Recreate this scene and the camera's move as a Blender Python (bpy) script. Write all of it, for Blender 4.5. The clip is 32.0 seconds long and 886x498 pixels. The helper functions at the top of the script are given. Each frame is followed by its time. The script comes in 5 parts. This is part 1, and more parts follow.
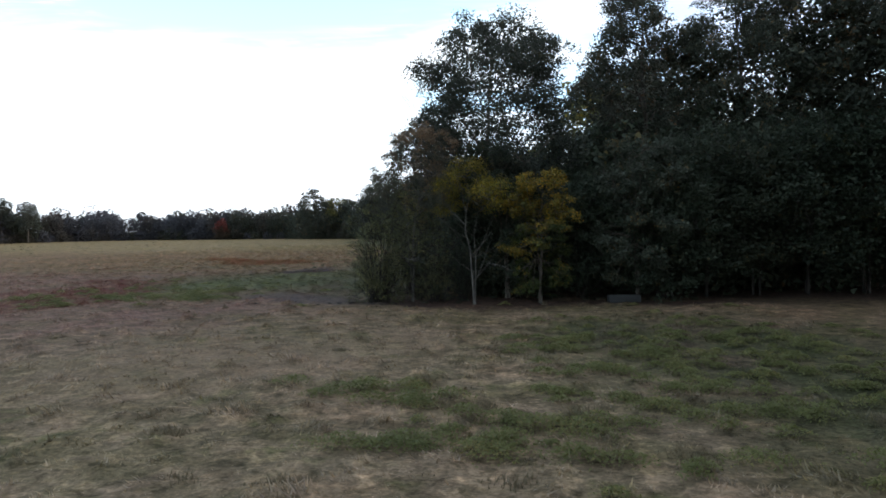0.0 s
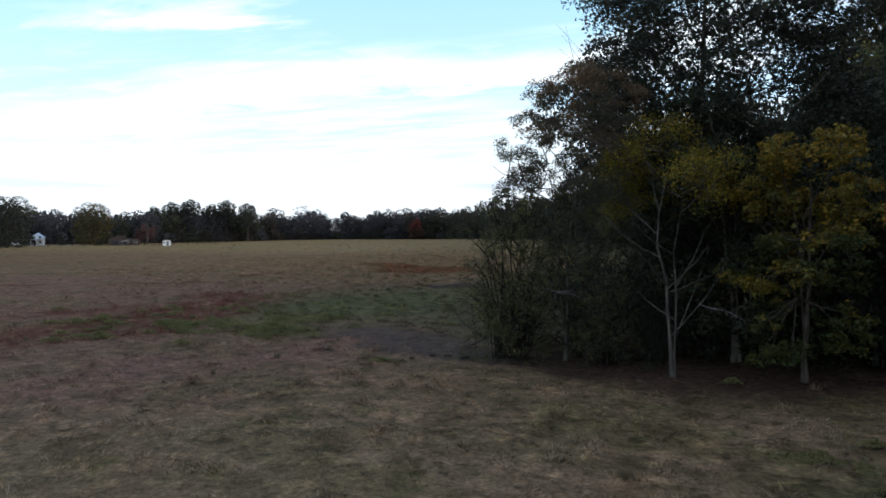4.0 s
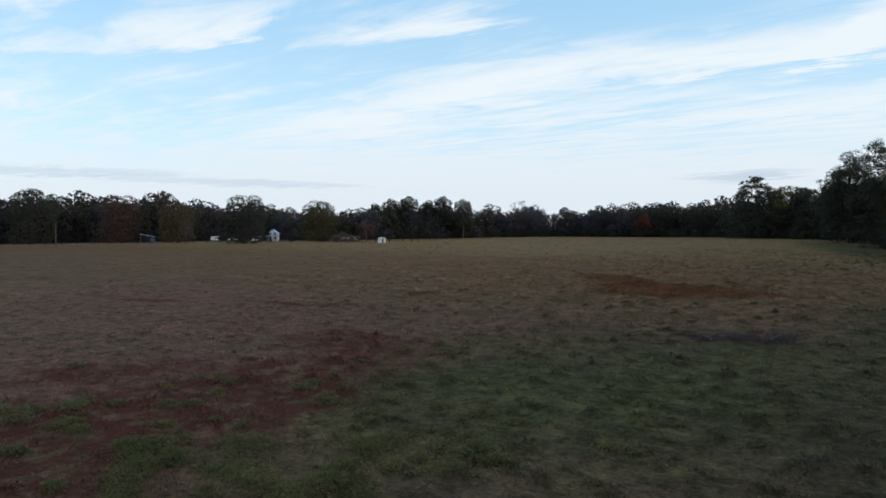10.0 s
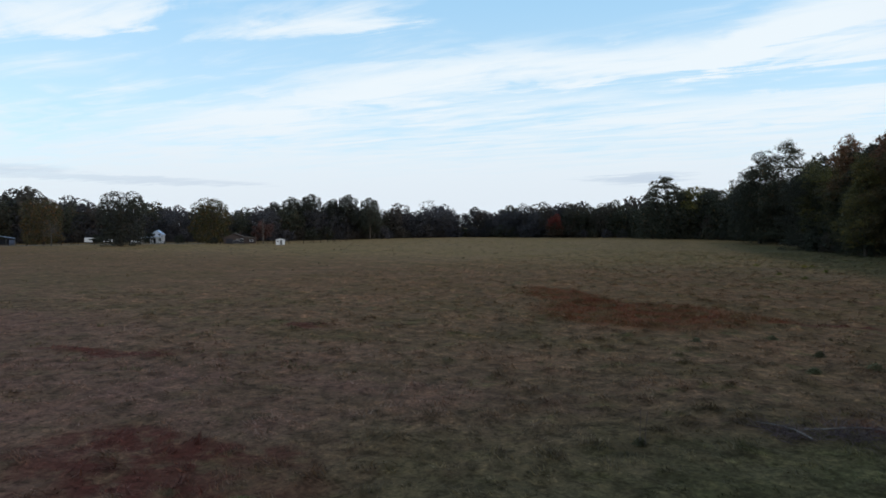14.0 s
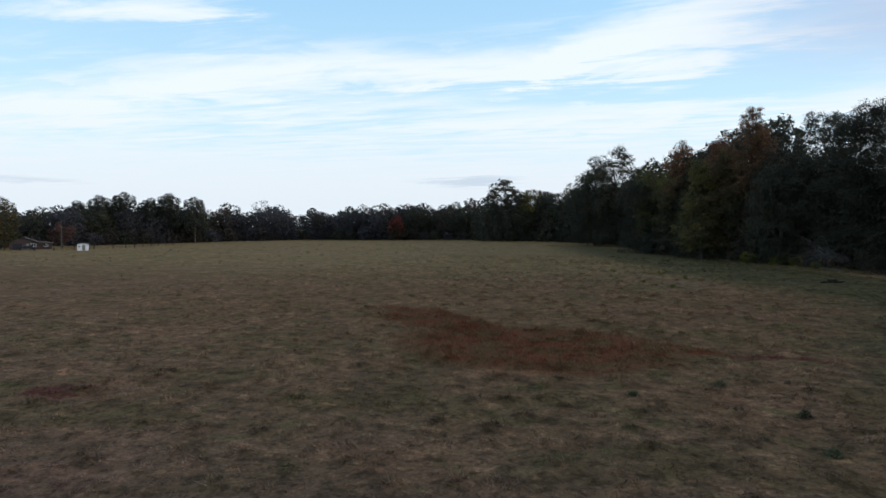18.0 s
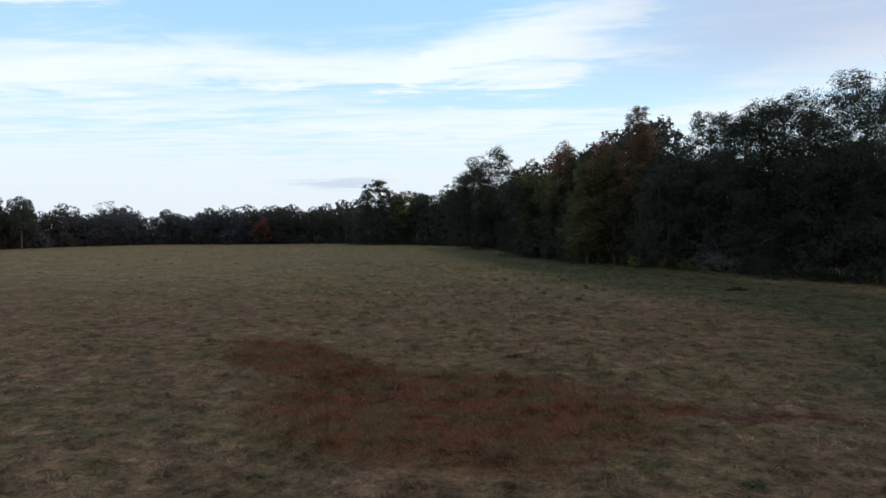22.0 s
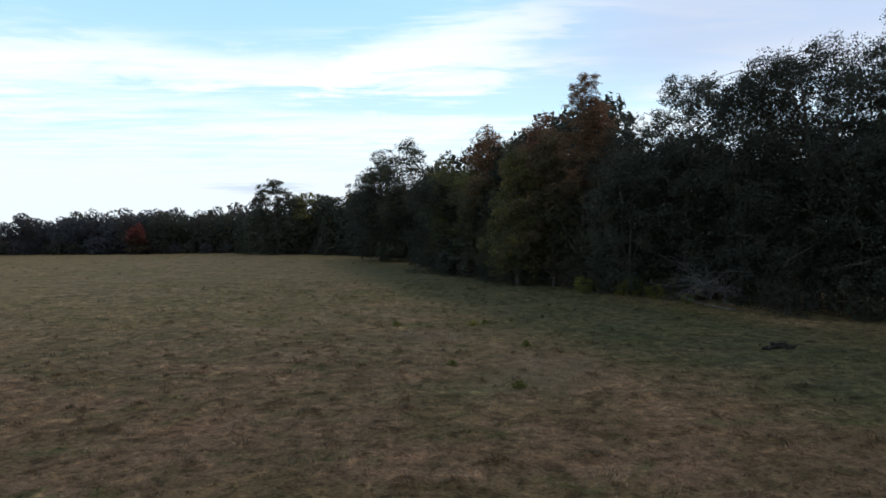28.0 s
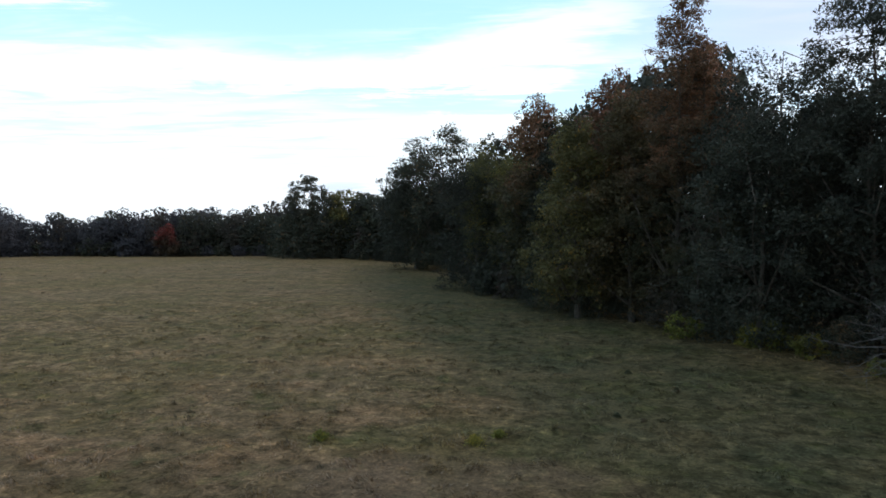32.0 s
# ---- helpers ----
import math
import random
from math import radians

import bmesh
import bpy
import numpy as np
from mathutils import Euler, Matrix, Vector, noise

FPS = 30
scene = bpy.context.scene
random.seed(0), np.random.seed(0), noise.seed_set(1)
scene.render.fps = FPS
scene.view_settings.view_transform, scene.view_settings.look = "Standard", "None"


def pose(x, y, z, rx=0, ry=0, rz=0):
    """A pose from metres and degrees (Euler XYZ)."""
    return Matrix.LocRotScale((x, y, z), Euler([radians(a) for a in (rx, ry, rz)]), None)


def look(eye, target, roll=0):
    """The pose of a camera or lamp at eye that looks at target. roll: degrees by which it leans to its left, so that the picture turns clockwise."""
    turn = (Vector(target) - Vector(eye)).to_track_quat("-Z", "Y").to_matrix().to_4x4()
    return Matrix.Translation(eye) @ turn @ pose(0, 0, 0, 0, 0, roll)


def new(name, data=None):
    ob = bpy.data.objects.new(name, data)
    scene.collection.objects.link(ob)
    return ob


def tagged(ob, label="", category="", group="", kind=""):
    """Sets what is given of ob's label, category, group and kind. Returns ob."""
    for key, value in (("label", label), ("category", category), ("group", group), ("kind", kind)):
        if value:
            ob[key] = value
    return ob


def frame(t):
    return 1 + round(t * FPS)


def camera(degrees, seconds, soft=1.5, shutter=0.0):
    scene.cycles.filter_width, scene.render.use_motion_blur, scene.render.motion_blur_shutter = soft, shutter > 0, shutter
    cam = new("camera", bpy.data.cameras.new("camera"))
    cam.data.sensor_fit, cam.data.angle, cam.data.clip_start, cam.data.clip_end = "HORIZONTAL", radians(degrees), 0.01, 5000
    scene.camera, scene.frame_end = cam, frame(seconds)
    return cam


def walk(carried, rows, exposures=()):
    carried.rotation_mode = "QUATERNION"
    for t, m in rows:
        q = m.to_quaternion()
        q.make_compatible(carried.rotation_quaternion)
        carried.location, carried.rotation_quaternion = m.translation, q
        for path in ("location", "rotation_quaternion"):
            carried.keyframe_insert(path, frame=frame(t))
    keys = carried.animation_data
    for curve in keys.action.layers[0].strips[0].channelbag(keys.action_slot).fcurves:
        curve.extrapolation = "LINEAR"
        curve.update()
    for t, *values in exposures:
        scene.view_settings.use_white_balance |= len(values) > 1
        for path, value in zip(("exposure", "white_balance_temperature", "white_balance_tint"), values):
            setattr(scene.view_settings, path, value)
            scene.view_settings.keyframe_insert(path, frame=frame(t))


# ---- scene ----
cam = camera(68.1, 32.0, 1.7)
METRES, EYE, TILT, LEAN, TURN = 150.0, 5.4, 0.0, 0.0, 8.2
ROWS = [
    (0.0, 0.0, 0.0, 0.0, -0.02, -1.88, 0.7),
    (0.5, 0.0028, 0.0143, 0.0003, 2.75, -1.83, 0.68),
    (1.0, 0.0051, 0.0291, 0.0007, 5.69, -1.81, 0.63),
    (1.5, 0.0072, 0.0444, 0.001, 8.05, -1.77, 0.63),
    (2.0, 0.0086, 0.06, 0.0014, 9.15, -1.76, 0.6),
    (2.5, 0.0093, 0.0759, 0.0018, 10.56, -1.73, 0.62),
    (3.0, 0.0096, 0.0922, 0.0023, 12.99, -1.73, 0.61),
    (3.5, 0.0092, 0.1086, 0.0026, 15.05, -1.75, 0.59),
    (5.5, 0.0016, 0.1719, 0.0048, 25.44, -1.8, 0.54),
    (6.0, -0.0025, 0.1862, 0.0052, 27.72, -1.83, 0.56),
    (6.5, -0.0074, 0.2001, 0.0055, 29.91, -1.84, 0.53),
    (7.0, -0.0132, 0.2132, 0.0058, 32.09, -1.85, 0.53),
    (7.5, -0.0196, 0.2253, 0.006, 34.27, -1.87, 0.52),
    (8.0, -0.0266, 0.2367, 0.0063, 36.12, -1.89, 0.54),
    (8.5, -0.0333, 0.2476, 0.0069, 36.6, -1.94, 0.5),
    (9.0, -0.0411, 0.259, 0.0071, 36.58, -1.94, 0.49),
    (9.5, -0.0491, 0.2705, 0.0072, 36.55, -1.95, 0.51),
    (10.0, -0.0571, 0.2821, 0.0074, 36.54, -1.97, 0.56),
    (10.5, -0.0651, 0.2935, 0.0074, 36.53, -1.97, 0.58),
    (11.0, -0.0735, 0.3056, 0.0077, 36.52, -1.95, 0.55),
    (11.5, -0.0822, 0.3181, 0.0079, 36.53, -1.95, 0.55),
    (12.0, -0.091, 0.3309, 0.0082, 36.49, -1.95, 0.55),
    (12.5, -0.0997, 0.3438, 0.0085, 33.9, -1.98, 0.54),
    (13.0, -0.1083, 0.3562, 0.0089, 31.85, -2.02, 0.52),
    (13.5, -0.1162, 0.3682, 0.0092, 31.0, -2.06, 0.54),
    (14.0, -0.1235, 0.38, 0.0095, 28.46, -2.08, 0.52),
    (14.5, -0.1304, 0.3913, 0.0099, 25.71, -2.1, 0.54),
    (16.5, -0.1515, 0.4297, 0.0118, 19.04, -2.14, 0.53),
    (17.0, -0.1561, 0.4388, 0.0121, 17.09, -2.15, 0.53),
    (17.5, -0.1602, 0.4472, 0.0122, 15.49, -2.12, 0.52),
    (18.0, -0.1637, 0.4552, 0.0125, 14.34, -2.1, 0.5),
    (18.5, -0.1669, 0.4627, 0.0127, 13.43, -2.09, 0.5),
    (19.0, -0.17, 0.4704, 0.0128, 12.52, -2.07, 0.48),
    (19.5, -0.173, 0.4787, 0.013, 11.68, -2.08, 0.49),
    (20.0, -0.1758, 0.4877, 0.0132, 10.88, -2.04, 0.51),
    (20.5, -0.1784, 0.4978, 0.0135, 9.88, -2.02, 0.53),
    (21.0, -0.1807, 0.5095, 0.0137, 8.28, -2.02, 0.54),
    (21.5, -0.1829, 0.5228, 0.014, 5.57, -2.03, 0.56),
    (22.0, -0.1845, 0.5372, 0.0142, 3.14, -2.02, 0.6),
    (22.5, -0.1854, 0.5525, 0.0145, 2.85, -2.02, 0.64),
    (23.0, -0.1857, 0.5687, 0.0145, 2.86, -1.99, 0.65),
    (23.5, -0.1854, 0.5858, 0.0148, 2.87, -1.97, 0.68),
    (24.0, -0.1846, 0.604, 0.015, 2.88, -1.92, 0.7),
    (24.5, -0.183, 0.6229, 0.0153, 2.33, -1.91, 0.73),
    (25.0, -0.1807, 0.6422, 0.0157, 1.39, -1.91, 0.74),
    (25.5, -0.1775, 0.6618, 0.016, 0.36, -1.86, 0.75),
    (26.0, -0.1738, 0.6815, 0.0165, -2.18, -1.83, 0.75),
    (26.5, -0.1698, 0.7012, 0.0169, -3.43, -1.78, 0.78),
    (28.5, -0.1515, 0.7786, 0.0174, -3.49, -1.59, 0.62),
    (29.0, -0.1459, 0.8006, 0.0181, -3.47, -1.57, 0.61),
    (29.5, -0.1406, 0.8232, 0.0187, -3.46, -1.55, 0.59),
    (30.0, -0.1356, 0.8464, 0.0193, -3.45, -1.53, 0.57),
    (30.5, -0.131, 0.87, 0.0201, -3.29, -1.55, 0.57),
    (31.0, -0.1269, 0.8941, 0.0208, -2.13, -1.59, 0.54),
    (31.5, -0.1231, 0.9185, 0.0215, 0.01, -1.61, 0.5),
    (32.0, -0.1199, 0.9429, 0.0223, 2.1, -1.63, 0.45),
]
walk(cam, [(t, pose(0, 0, EYE, TILT, LEAN, TURN) @ pose(METRES * x, METRES * y, METRES * z, 90 + pitch, roll, yaw)) for t, x, y, z, yaw, pitch, roll in ROWS],
     exposures=[(0.0, 0.95), (2.0, 0.8), (3.5, 0.5), (6.0, 0.08), (8.0, -0.05), (12.0, -0.05), (20.0, 0.05), (26.0, 0.1), (29.0, 0.3), (32.0, 0.45)])

# ---- light: an evening sky under thin streaked cloud ----
SUN_ELEV, SUN_AZ = 16.0, -65.0   # degrees; the azimuth turns left from +y

world = bpy.data.worlds.new("evening_sky")
scene.world = world
world.use_nodes = True


class Nodes:
    """A thin shorthand for building node trees."""

    def __init__(self, tree):
        self.tree = tree
        tree.nodes.clear()

    def add(self, kind):
        return self.tree.nodes.new(kind)

    def put(self, sock, value):
        if isinstance(value, bpy.types.NodeSocket):
            self.tree.links.new(value, sock)
        elif isinstance(value, tuple) and len(value) == 3 and sock.type == "RGBA":
            sock.default_value = (*value, 1)
        else:
            sock.default_value = value

    def math(self, op, a, b=0.0, c=0.0, clamp=False):
        n = self.add("ShaderNodeMath")
        n.operation, n.use_clamp = op, clamp
        for s, v in zip(n.inputs, (a, b, c)):
            self.put(s, v)
        return n.outputs[0]

    def vec(self, op, a, b=(0, 0, 0), scale=None):
        n = self.add("ShaderNodeVectorMath")
        n.operation = op
        self.put(n.inputs[0], a)
        self.put(n.inputs[1], b)
        if scale is not None:
            self.put(n.inputs["Scale"], scale)
        return n.outputs["Value"] if op in ("LENGTH", "DOT_PRODUCT") else n.outputs[0]

    def noise(self, vector, scale, detail=4.0, rough=0.55, lac=2.0, dist=0.0):
        n = self.add("ShaderNodeTexNoise")
        self.put(n.inputs["Vector"], vector)
        for k, v in (("Scale", scale), ("Detail", detail), ("Roughness", rough), ("Lacunarity", lac), ("Distortion", dist)):
            self.put(n.inputs[k], v)
        return n.outputs["Fac"]

    def ramp(self, fac, lo, hi, a=0.0, b=1.0, smooth=True):
        n = self.add("ShaderNodeMapRange")
        n.interpolation_type = "SMOOTHSTEP" if smooth else "LINEAR"
        for k, v in (("Value", fac), ("From Min", lo), ("From Max", hi), ("To Min", a), ("To Max", b)):
            self.put(n.inputs[k], v)
        return n.outputs["Result"]

    def mix(self, fac, a, b, blend="MIX"):
        n = self.add("ShaderNodeMix")
        n.data_type, n.blend_type = "RGBA", blend
        self.put(n.inputs["Factor"], fac)
        self.put(n.inputs[6], a)
        self.put(n.inputs[7], b)
        return n.outputs[2]

    def xyz(self, v):
        n = self.add("ShaderNodeSeparateXYZ")
        self.put(n.inputs[0], v)
        return n.outputs

    def combine(self, x, y, z):
        n = self.add("ShaderNodeCombineXYZ")
        for s, v in zip(n.inputs, (x, y, z)):
            self.put(s, v)
        return n.outputs[0]


def build_sky():
    n = Nodes(world.node_tree)
    way = n.add("ShaderNodeTexCoord").outputs["Generated"]
    sky = n.add("ShaderNodeTexSky")
    sky.sky_type, sky.sun_disc = "NISHITA", False
    sky.sun_elevation, sky.sun_rotation = radians(SUN_ELEV), radians(-SUN_AZ)
    sky.air_density, sky.dust_density, sky.ozone_density = 1.0, 0.3, 1.3
    x, y, z = n.xyz(way)
    up = n.math("MAXIMUM", z, 0.0)
    # degrees: az turns left from +y, el rises from the horizon
    az = n.math("MULTIPLY", n.math("ARCTAN2", n.math("MULTIPLY", x, -1.0), y), 57.2958)
    el = n.math("MULTIPLY", n.math("ARCSINE", up), 57.2958)
    clear = n.mix(n.ramp(el, 0.0, 9.0), (0.70, 0.80, 0.90), (0.53, 0.79, 0.97))
    clear = n.mix(n.ramp(el, 9.0, 21.0), clear, (0.36, 0.68, 0.96))
    blue = n.mix(0.8, n.vec("MULTIPLY", sky.outputs[0], (0.25, 0.258, 0.284)), clear)
    # along (u) and across (v) the cloud streaks, in a flat layer overhead
    flat = n.math("DIVIDE", 1.0, n.math("ADD", up, 0.012))
    px, py = n.math("MULTIPLY", x, flat), n.math("MULTIPLY", y, flat)
    u = n.math("ADD", n.math("MULTIPLY", px, 0.990), n.math("MULTIPLY", py, 0.140))
    v = n.math("ADD", n.math("MULTIPLY", px, -0.140), n.math("MULTIPLY", py, 0.990))
    wide = n.combine(n.math("MULTIPLY", u, 0.45), n.math("MULTIPLY", v, 0.9), 0.0)
    fine = n.combine(n.math("MULTIPLY", u, 0.8), n.math("MULTIPLY", v, 3.0), 3.0)
    puff = n.combine(n.math("MULTIPLY", u, 1.3), n.math("MULTIPLY", v, 2.1), 8.0)
    a = n.math("SUBTRACT", n.noise(wide, 1.0, 5, 0.55, dist=0.5), 0.5)
    b = n.math("SUBTRACT", n.noise(fine, 1.0, 7, 0.62, dist=0.9), 0.5)
    c = n.math("SUBTRACT", n.noise(puff, 1.0, 8, 0.62, dist=0.7), 0.5)
    calm = n.ramp(el, 2.0, 15.0, 0.2, 1.0)
    bent_az = n.math("ADD", az, n.math("MULTIPLY_ADD", a, 14.0, n.math("MULTIPLY", c, 9.0)))
    bent_el = n.math("ADD", el, n.math("MULTIPLY", calm, n.math("MULTIPLY_ADD", b, 3.2, n.math("MULTIPLY", c, 4.2))))

    def bank(a0, e0, da, de, slope, strength):
        """A soft bank of cloud about a place in the sky, tilted by a slope."""
        off = n.math("SUBTRACT", bent_az, a0)
        rise = n.math("SUBTRACT", n.math("SUBTRACT", bent_el, e0), n.math("MULTIPLY", off, slope))
        d = n.math("ADD", n.math("POWER", n.math("ABSOLUTE", n.math("DIVIDE", off, da)), 2.0),
                   n.math("POWER", n.math("ABSOLUTE", n.math("DIVIDE", rise, de)), 2.0))
        return n.math("MULTIPLY", n.ramp(d, 0.0, 2.2, 1.0, 0.0), strength)

    # the long bank whose upper edge climbs to the right, and all that lies under it
    past = n.math("MAXIMUM", n.math("SUBTRACT", bent_az, 22.0), 0.0)
    ridge = n.math("MULTIPLY_ADD", n.math("MULTIPLY", past, past), -0.0041, 15.1)
    under = n.math("SUBTRACT", ridge, bent_el)
    sheet = n.math("MULTIPLY", n.ramp(under, -0.5, 1.5), n.ramp(bent_az, 68.0, 52.0))
    sheet = n.math("MULTIPLY", sheet, n.ramp(under, 0.8, 6.0, 0.72, 0.42))
    sheet = n.math("MULTIPLY", sheet, n.ramp(az, -75.0, -35.0, 0.5, 1.0))
    dense = n.math("ADD", sheet, n.ramp(el, 1.5, 8.5, 0.62, 0.1))
    dense = n.math("ADD", dense, n.math("MULTIPLY", n.ramp(bent_az, 50.0, 66.0), n.ramp(el, 15.0, 9.0, 0.0, 0.27)))
    for one in ((64.4, 16.2, 6.5, 1.7, -0.22, 0.62), (77.0, 13.8, 6.0, 0.8, -0.1, 0.35), (46.0, 17.4, 9.0, 1.2, -0.16, 0.45), (76.0, 18.0, 6.0, 1.5, -0.1, 0.4),
                (2.0, 16.2, 10.0, 1.7, -0.16, 0.72), (14.0, 12.8, 6.0, 1.0, -0.22, 0.4), (8.0, 8.6, 11.0, 1.0, -0.02, 0.4), (40.0, 13.5, 14.0, 0.6, -0.13, 0.28),
                (4.0, 10.7, 15.0, 0.9, 0.02, -0.62), (-9.0, 12.6, 9.0, 1.5, -0.1, -0.7), (27.0, 18.6, 11.0, 1.9, 0.0, -0.35), (-18.0, 17.8, 8.0, 1.6, 0.1, 0.36),
                (24.0, 11.2, 9.0, 0.5, -0.05, -0.3), (-12.0, 8.6, 6.0, 0.8, 0.0, 0.3)):
        dense = n.math("ADD", dense, bank(*one))
    rough = n.math("ADD", n.math("MULTIPLY", a, 0.8), n.math("MULTIPLY_ADD", b, 1.6, n.math("MULTIPLY", c, 1.1)))
    dense = n.math("ADD", dense, n.math("MULTIPLY", rough, n.ramp(el, 1.5, 9.0, 0.25, 1.0)))
    # dull veil overhead, out of view, added to dim and neutralise the light
    dense = n.math("ADD", dense, n.ramp(up, 0.36, 0.7, 0.0, 0.55))
    cover = n.ramp(dense, 0.0, 0.98)
    body_c = n.mix(n.ramp(el, 1.0, 11.0), (0.78, 0.86, 0.94), (0.885, 0.965, 1.02))
    low = n.math("ADD", bank(75.0, 4.4, 8.0, 0.35, 0.0, 0.6), n.math("ADD", bank(62.0, 3.8, 8.0, 0.28, 0.02, 0.5), bank(20.0, 3.7, 3.6, 0.4, -0.03, 0.7)))
    body_c = n.mix(n.math("MINIMUM", low, 0.75), body_c, (0.52, 0.62, 0.76))
    body_c = n.mix(n.ramp(up, 0.36, 0.8, 0.0, 0.75), body_c, (0.40, 0.40, 0.42))
    out = n.mix(n.math("MULTIPLY_ADD", cover, 0.9, 0.05), blue, body_c)
    out = n.mix(n.math("MULTIPLY", n.ramp(az, 6.0, -17.0), n.ramp(el, 8.0, 15.0, 0.0, 0.8)), out, (0.50, 0.57, 0.75))
    out = n.mix(n.ramp(z, -0.02, 0.0), (0.09, 0.08, 0.06), out)
    bg = n.add("ShaderNodeBackground")
    n.put(bg.inputs["Color"], out)
    bg.inputs["Strength"].default_value = 1.0
    n.tree.links.new(bg.outputs[0], n.add("ShaderNodeOutputWorld").inputs[0])


build_sky()
sun = new("sun", bpy.data.lights.new("sun", "SUN"))
sun.data.energy, sun.data.angle, sun.data.color = 1.2, radians(20), (1.0, 0.93, 0.84)
_az = radians(SUN_AZ)
sun.matrix_world = look((0, 0, 60), (60 * math.sin(_az), -60 * math.cos(_az), 60 - 60 * math.tan(radians(SUN_ELEV))))

# ---- materials ----


def material(name, build):
    m = bpy.data.materials.new(name)
    m.use_nodes = True
    n = Nodes(m.node_tree)
    out = n.add("ShaderNodeOutputMaterial")
    n.tree.links.new(build(n), out.inputs[0])
    return m


def principled(n, colour, rough=0.7, metal=0.0, bump=None, strength=0.3, dist=0.02, spec=0.3):
    p = n.add("ShaderNodeBsdfPrincipled")
    n.put(p.inputs["Base Color"], colour)
    n.put(p.inputs["Roughness"], rough)
    p.inputs["Metallic"].default_value = metal
    p.inputs["Specular IOR Level"].default_value = spec
    if bump is not None:
        b = n.add("ShaderNodeBump")
        b.inputs["Strength"].default_value, b.inputs["Distance"].default_value = strength, dist
        n.put(b.inputs["Height"], bump)
        n.tree.links.new(b.outputs[0], p.inputs["Normal"])
    return p.outputs[0]


def leaf_material(name, dark, light, accent, share=0.12, sheer=0.32, turning=None):
    """Leaves that differ one from the next and from tree to tree."""

    def build(n):
        isle = n.add("ShaderNodeNewGeometry").outputs["Random Per Island"]
        tree_r = n.add("ShaderNodeObjectInfo").outputs["Random"]
        here = n.add("ShaderNodeNewGeometry").outputs["Position"]
        drift = n.ramp(n.noise(here, 0.45, 3), 0.3, 0.7)
        c = n.mix(n.math("ADD", n.math("MULTIPLY_ADD", isle, 0.4, 0.12), n.math("MULTIPLY", drift, 0.4)), dark, light)
        c = n.mix(n.ramp(n.math("ADD", n.math("MULTIPLY", n.math("FRACT", n.math("MULTIPLY", isle, 7.3)), 0.6), n.math("MULTIPLY", drift, 0.4)),
                         1.0 - share * 1.8, 1.0 - share * 0.6), c, accent)
        if turning:
            # the leaves turn first near the top: low, high and the colours there
            lo, hi, ca, cb = turning
            top = n.math("ADD", n.xyz(n.add("ShaderNodeTexCoord").outputs["Object"])[2], n.math("MULTIPLY", n.math("SUBTRACT", drift, 0.5), 4.5))
            c = n.mix(n.math("MULTIPLY", n.ramp(top, lo, hi), n.ramp(n.math("FRACT", n.math("MULTIPLY", isle, 3.7)), 0.1, 0.7, 1.0, 0.35)), c, n.mix(n.math("FRACT", n.math("MULTIPLY", isle, 13.1)), ca, cb))
        hsv = n.add("ShaderNodeHueSaturation")
        n.put(hsv.inputs["Hue"], n.ramp(tree_r, 0, 1, 0.482, 0.512, False))
        n.put(hsv.inputs["Value"], n.ramp(n.math("FRACT", n.math("MULTIPLY", tree_r, 5.7)), 0, 1, 0.75, 1.25, False))
        n.put(hsv.inputs["Color"], c)
        p = principled(n, hsv.outputs[0], 0.5, spec=0.12)
        t = n.add("ShaderNodeBsdfTranslucent")
        n.put(t.inputs[0], hsv.outputs[0])
        m = n.add("ShaderNodeMixShader")
        m.inputs[0].default_value = sheer
        n.tree.links.new(p, m.inputs[1])
        n.tree.links.new(t.outputs[0], m.inputs[2])
        return m.outputs[0]

    return material(name, build)


def bark_material(name, dark, light, scale=6.0):
    def build(n):
        here = n.add("ShaderNodeTexCoord").outputs["Object"]
        x, y, z = n.xyz(here)
        ridged = n.combine(x, y, n.math("MULTIPLY", z, 0.25))
        f = n.noise(ridged, scale, 6, 0.65)
        blot = n.noise(here, 0.9, 3)
        c = n.mix(n.ramp(f, 0.3, 0.7), dark, light)
        c = n.mix(n.ramp(blot, 0.5, 0.75, 0.0, 0.5), c, tuple(0.6 * v for v in dark))
        return principled(n, c, 0.9, bump=f, strength=0.6, dist=0.03, spec=0.1)

    return material(name, build)


GREEN = leaf_material("leaf_dark_green", (0.026, 0.030, 0.024), (0.061, 0.064, 0.045), (0.105, 0.09, 0.045), 0.08)
OAKY = leaf_material("leaf_oak", (0.030, 0.034, 0.025), (0.069, 0.072, 0.047), (0.155, 0.095, 0.04), 0.12)
OLIVE = leaf_material("leaf_olive", (0.050, 0.056, 0.023), (0.145, 0.132, 0.048), (0.25, 0.17, 0.03), 0.15)
GOLD = leaf_material("leaf_gold", (0.030, 0.046, 0.018), (0.095, 0.105, 0.034), (0.22, 0.15, 0.03), 0.12, 0.32, (3.4, 7.6, (0.24, 0.21, 0.035), (0.48, 0.27, 0.03)))
RUST = leaf_material("leaf_rust", (0.046, 0.043, 0.024), (0.125, 0.098, 0.046), (0.22, 0.13, 0.05), 0.14)
RED = leaf_material("leaf_red", (0.045, 0.034, 0.024), (0.085, 0.058, 0.034), (0.12, 0.06, 0.04), 0.1, 0.3, (4.0, 8.0, (0.13, 0.030, 0.026), (0.24, 0.050, 0.038)))
DRAB = leaf_material("leaf_drab", (0.036, 0.034, 0.028), (0.088, 0.076, 0.060), (0.11, 0.07, 0.05), 0.12)
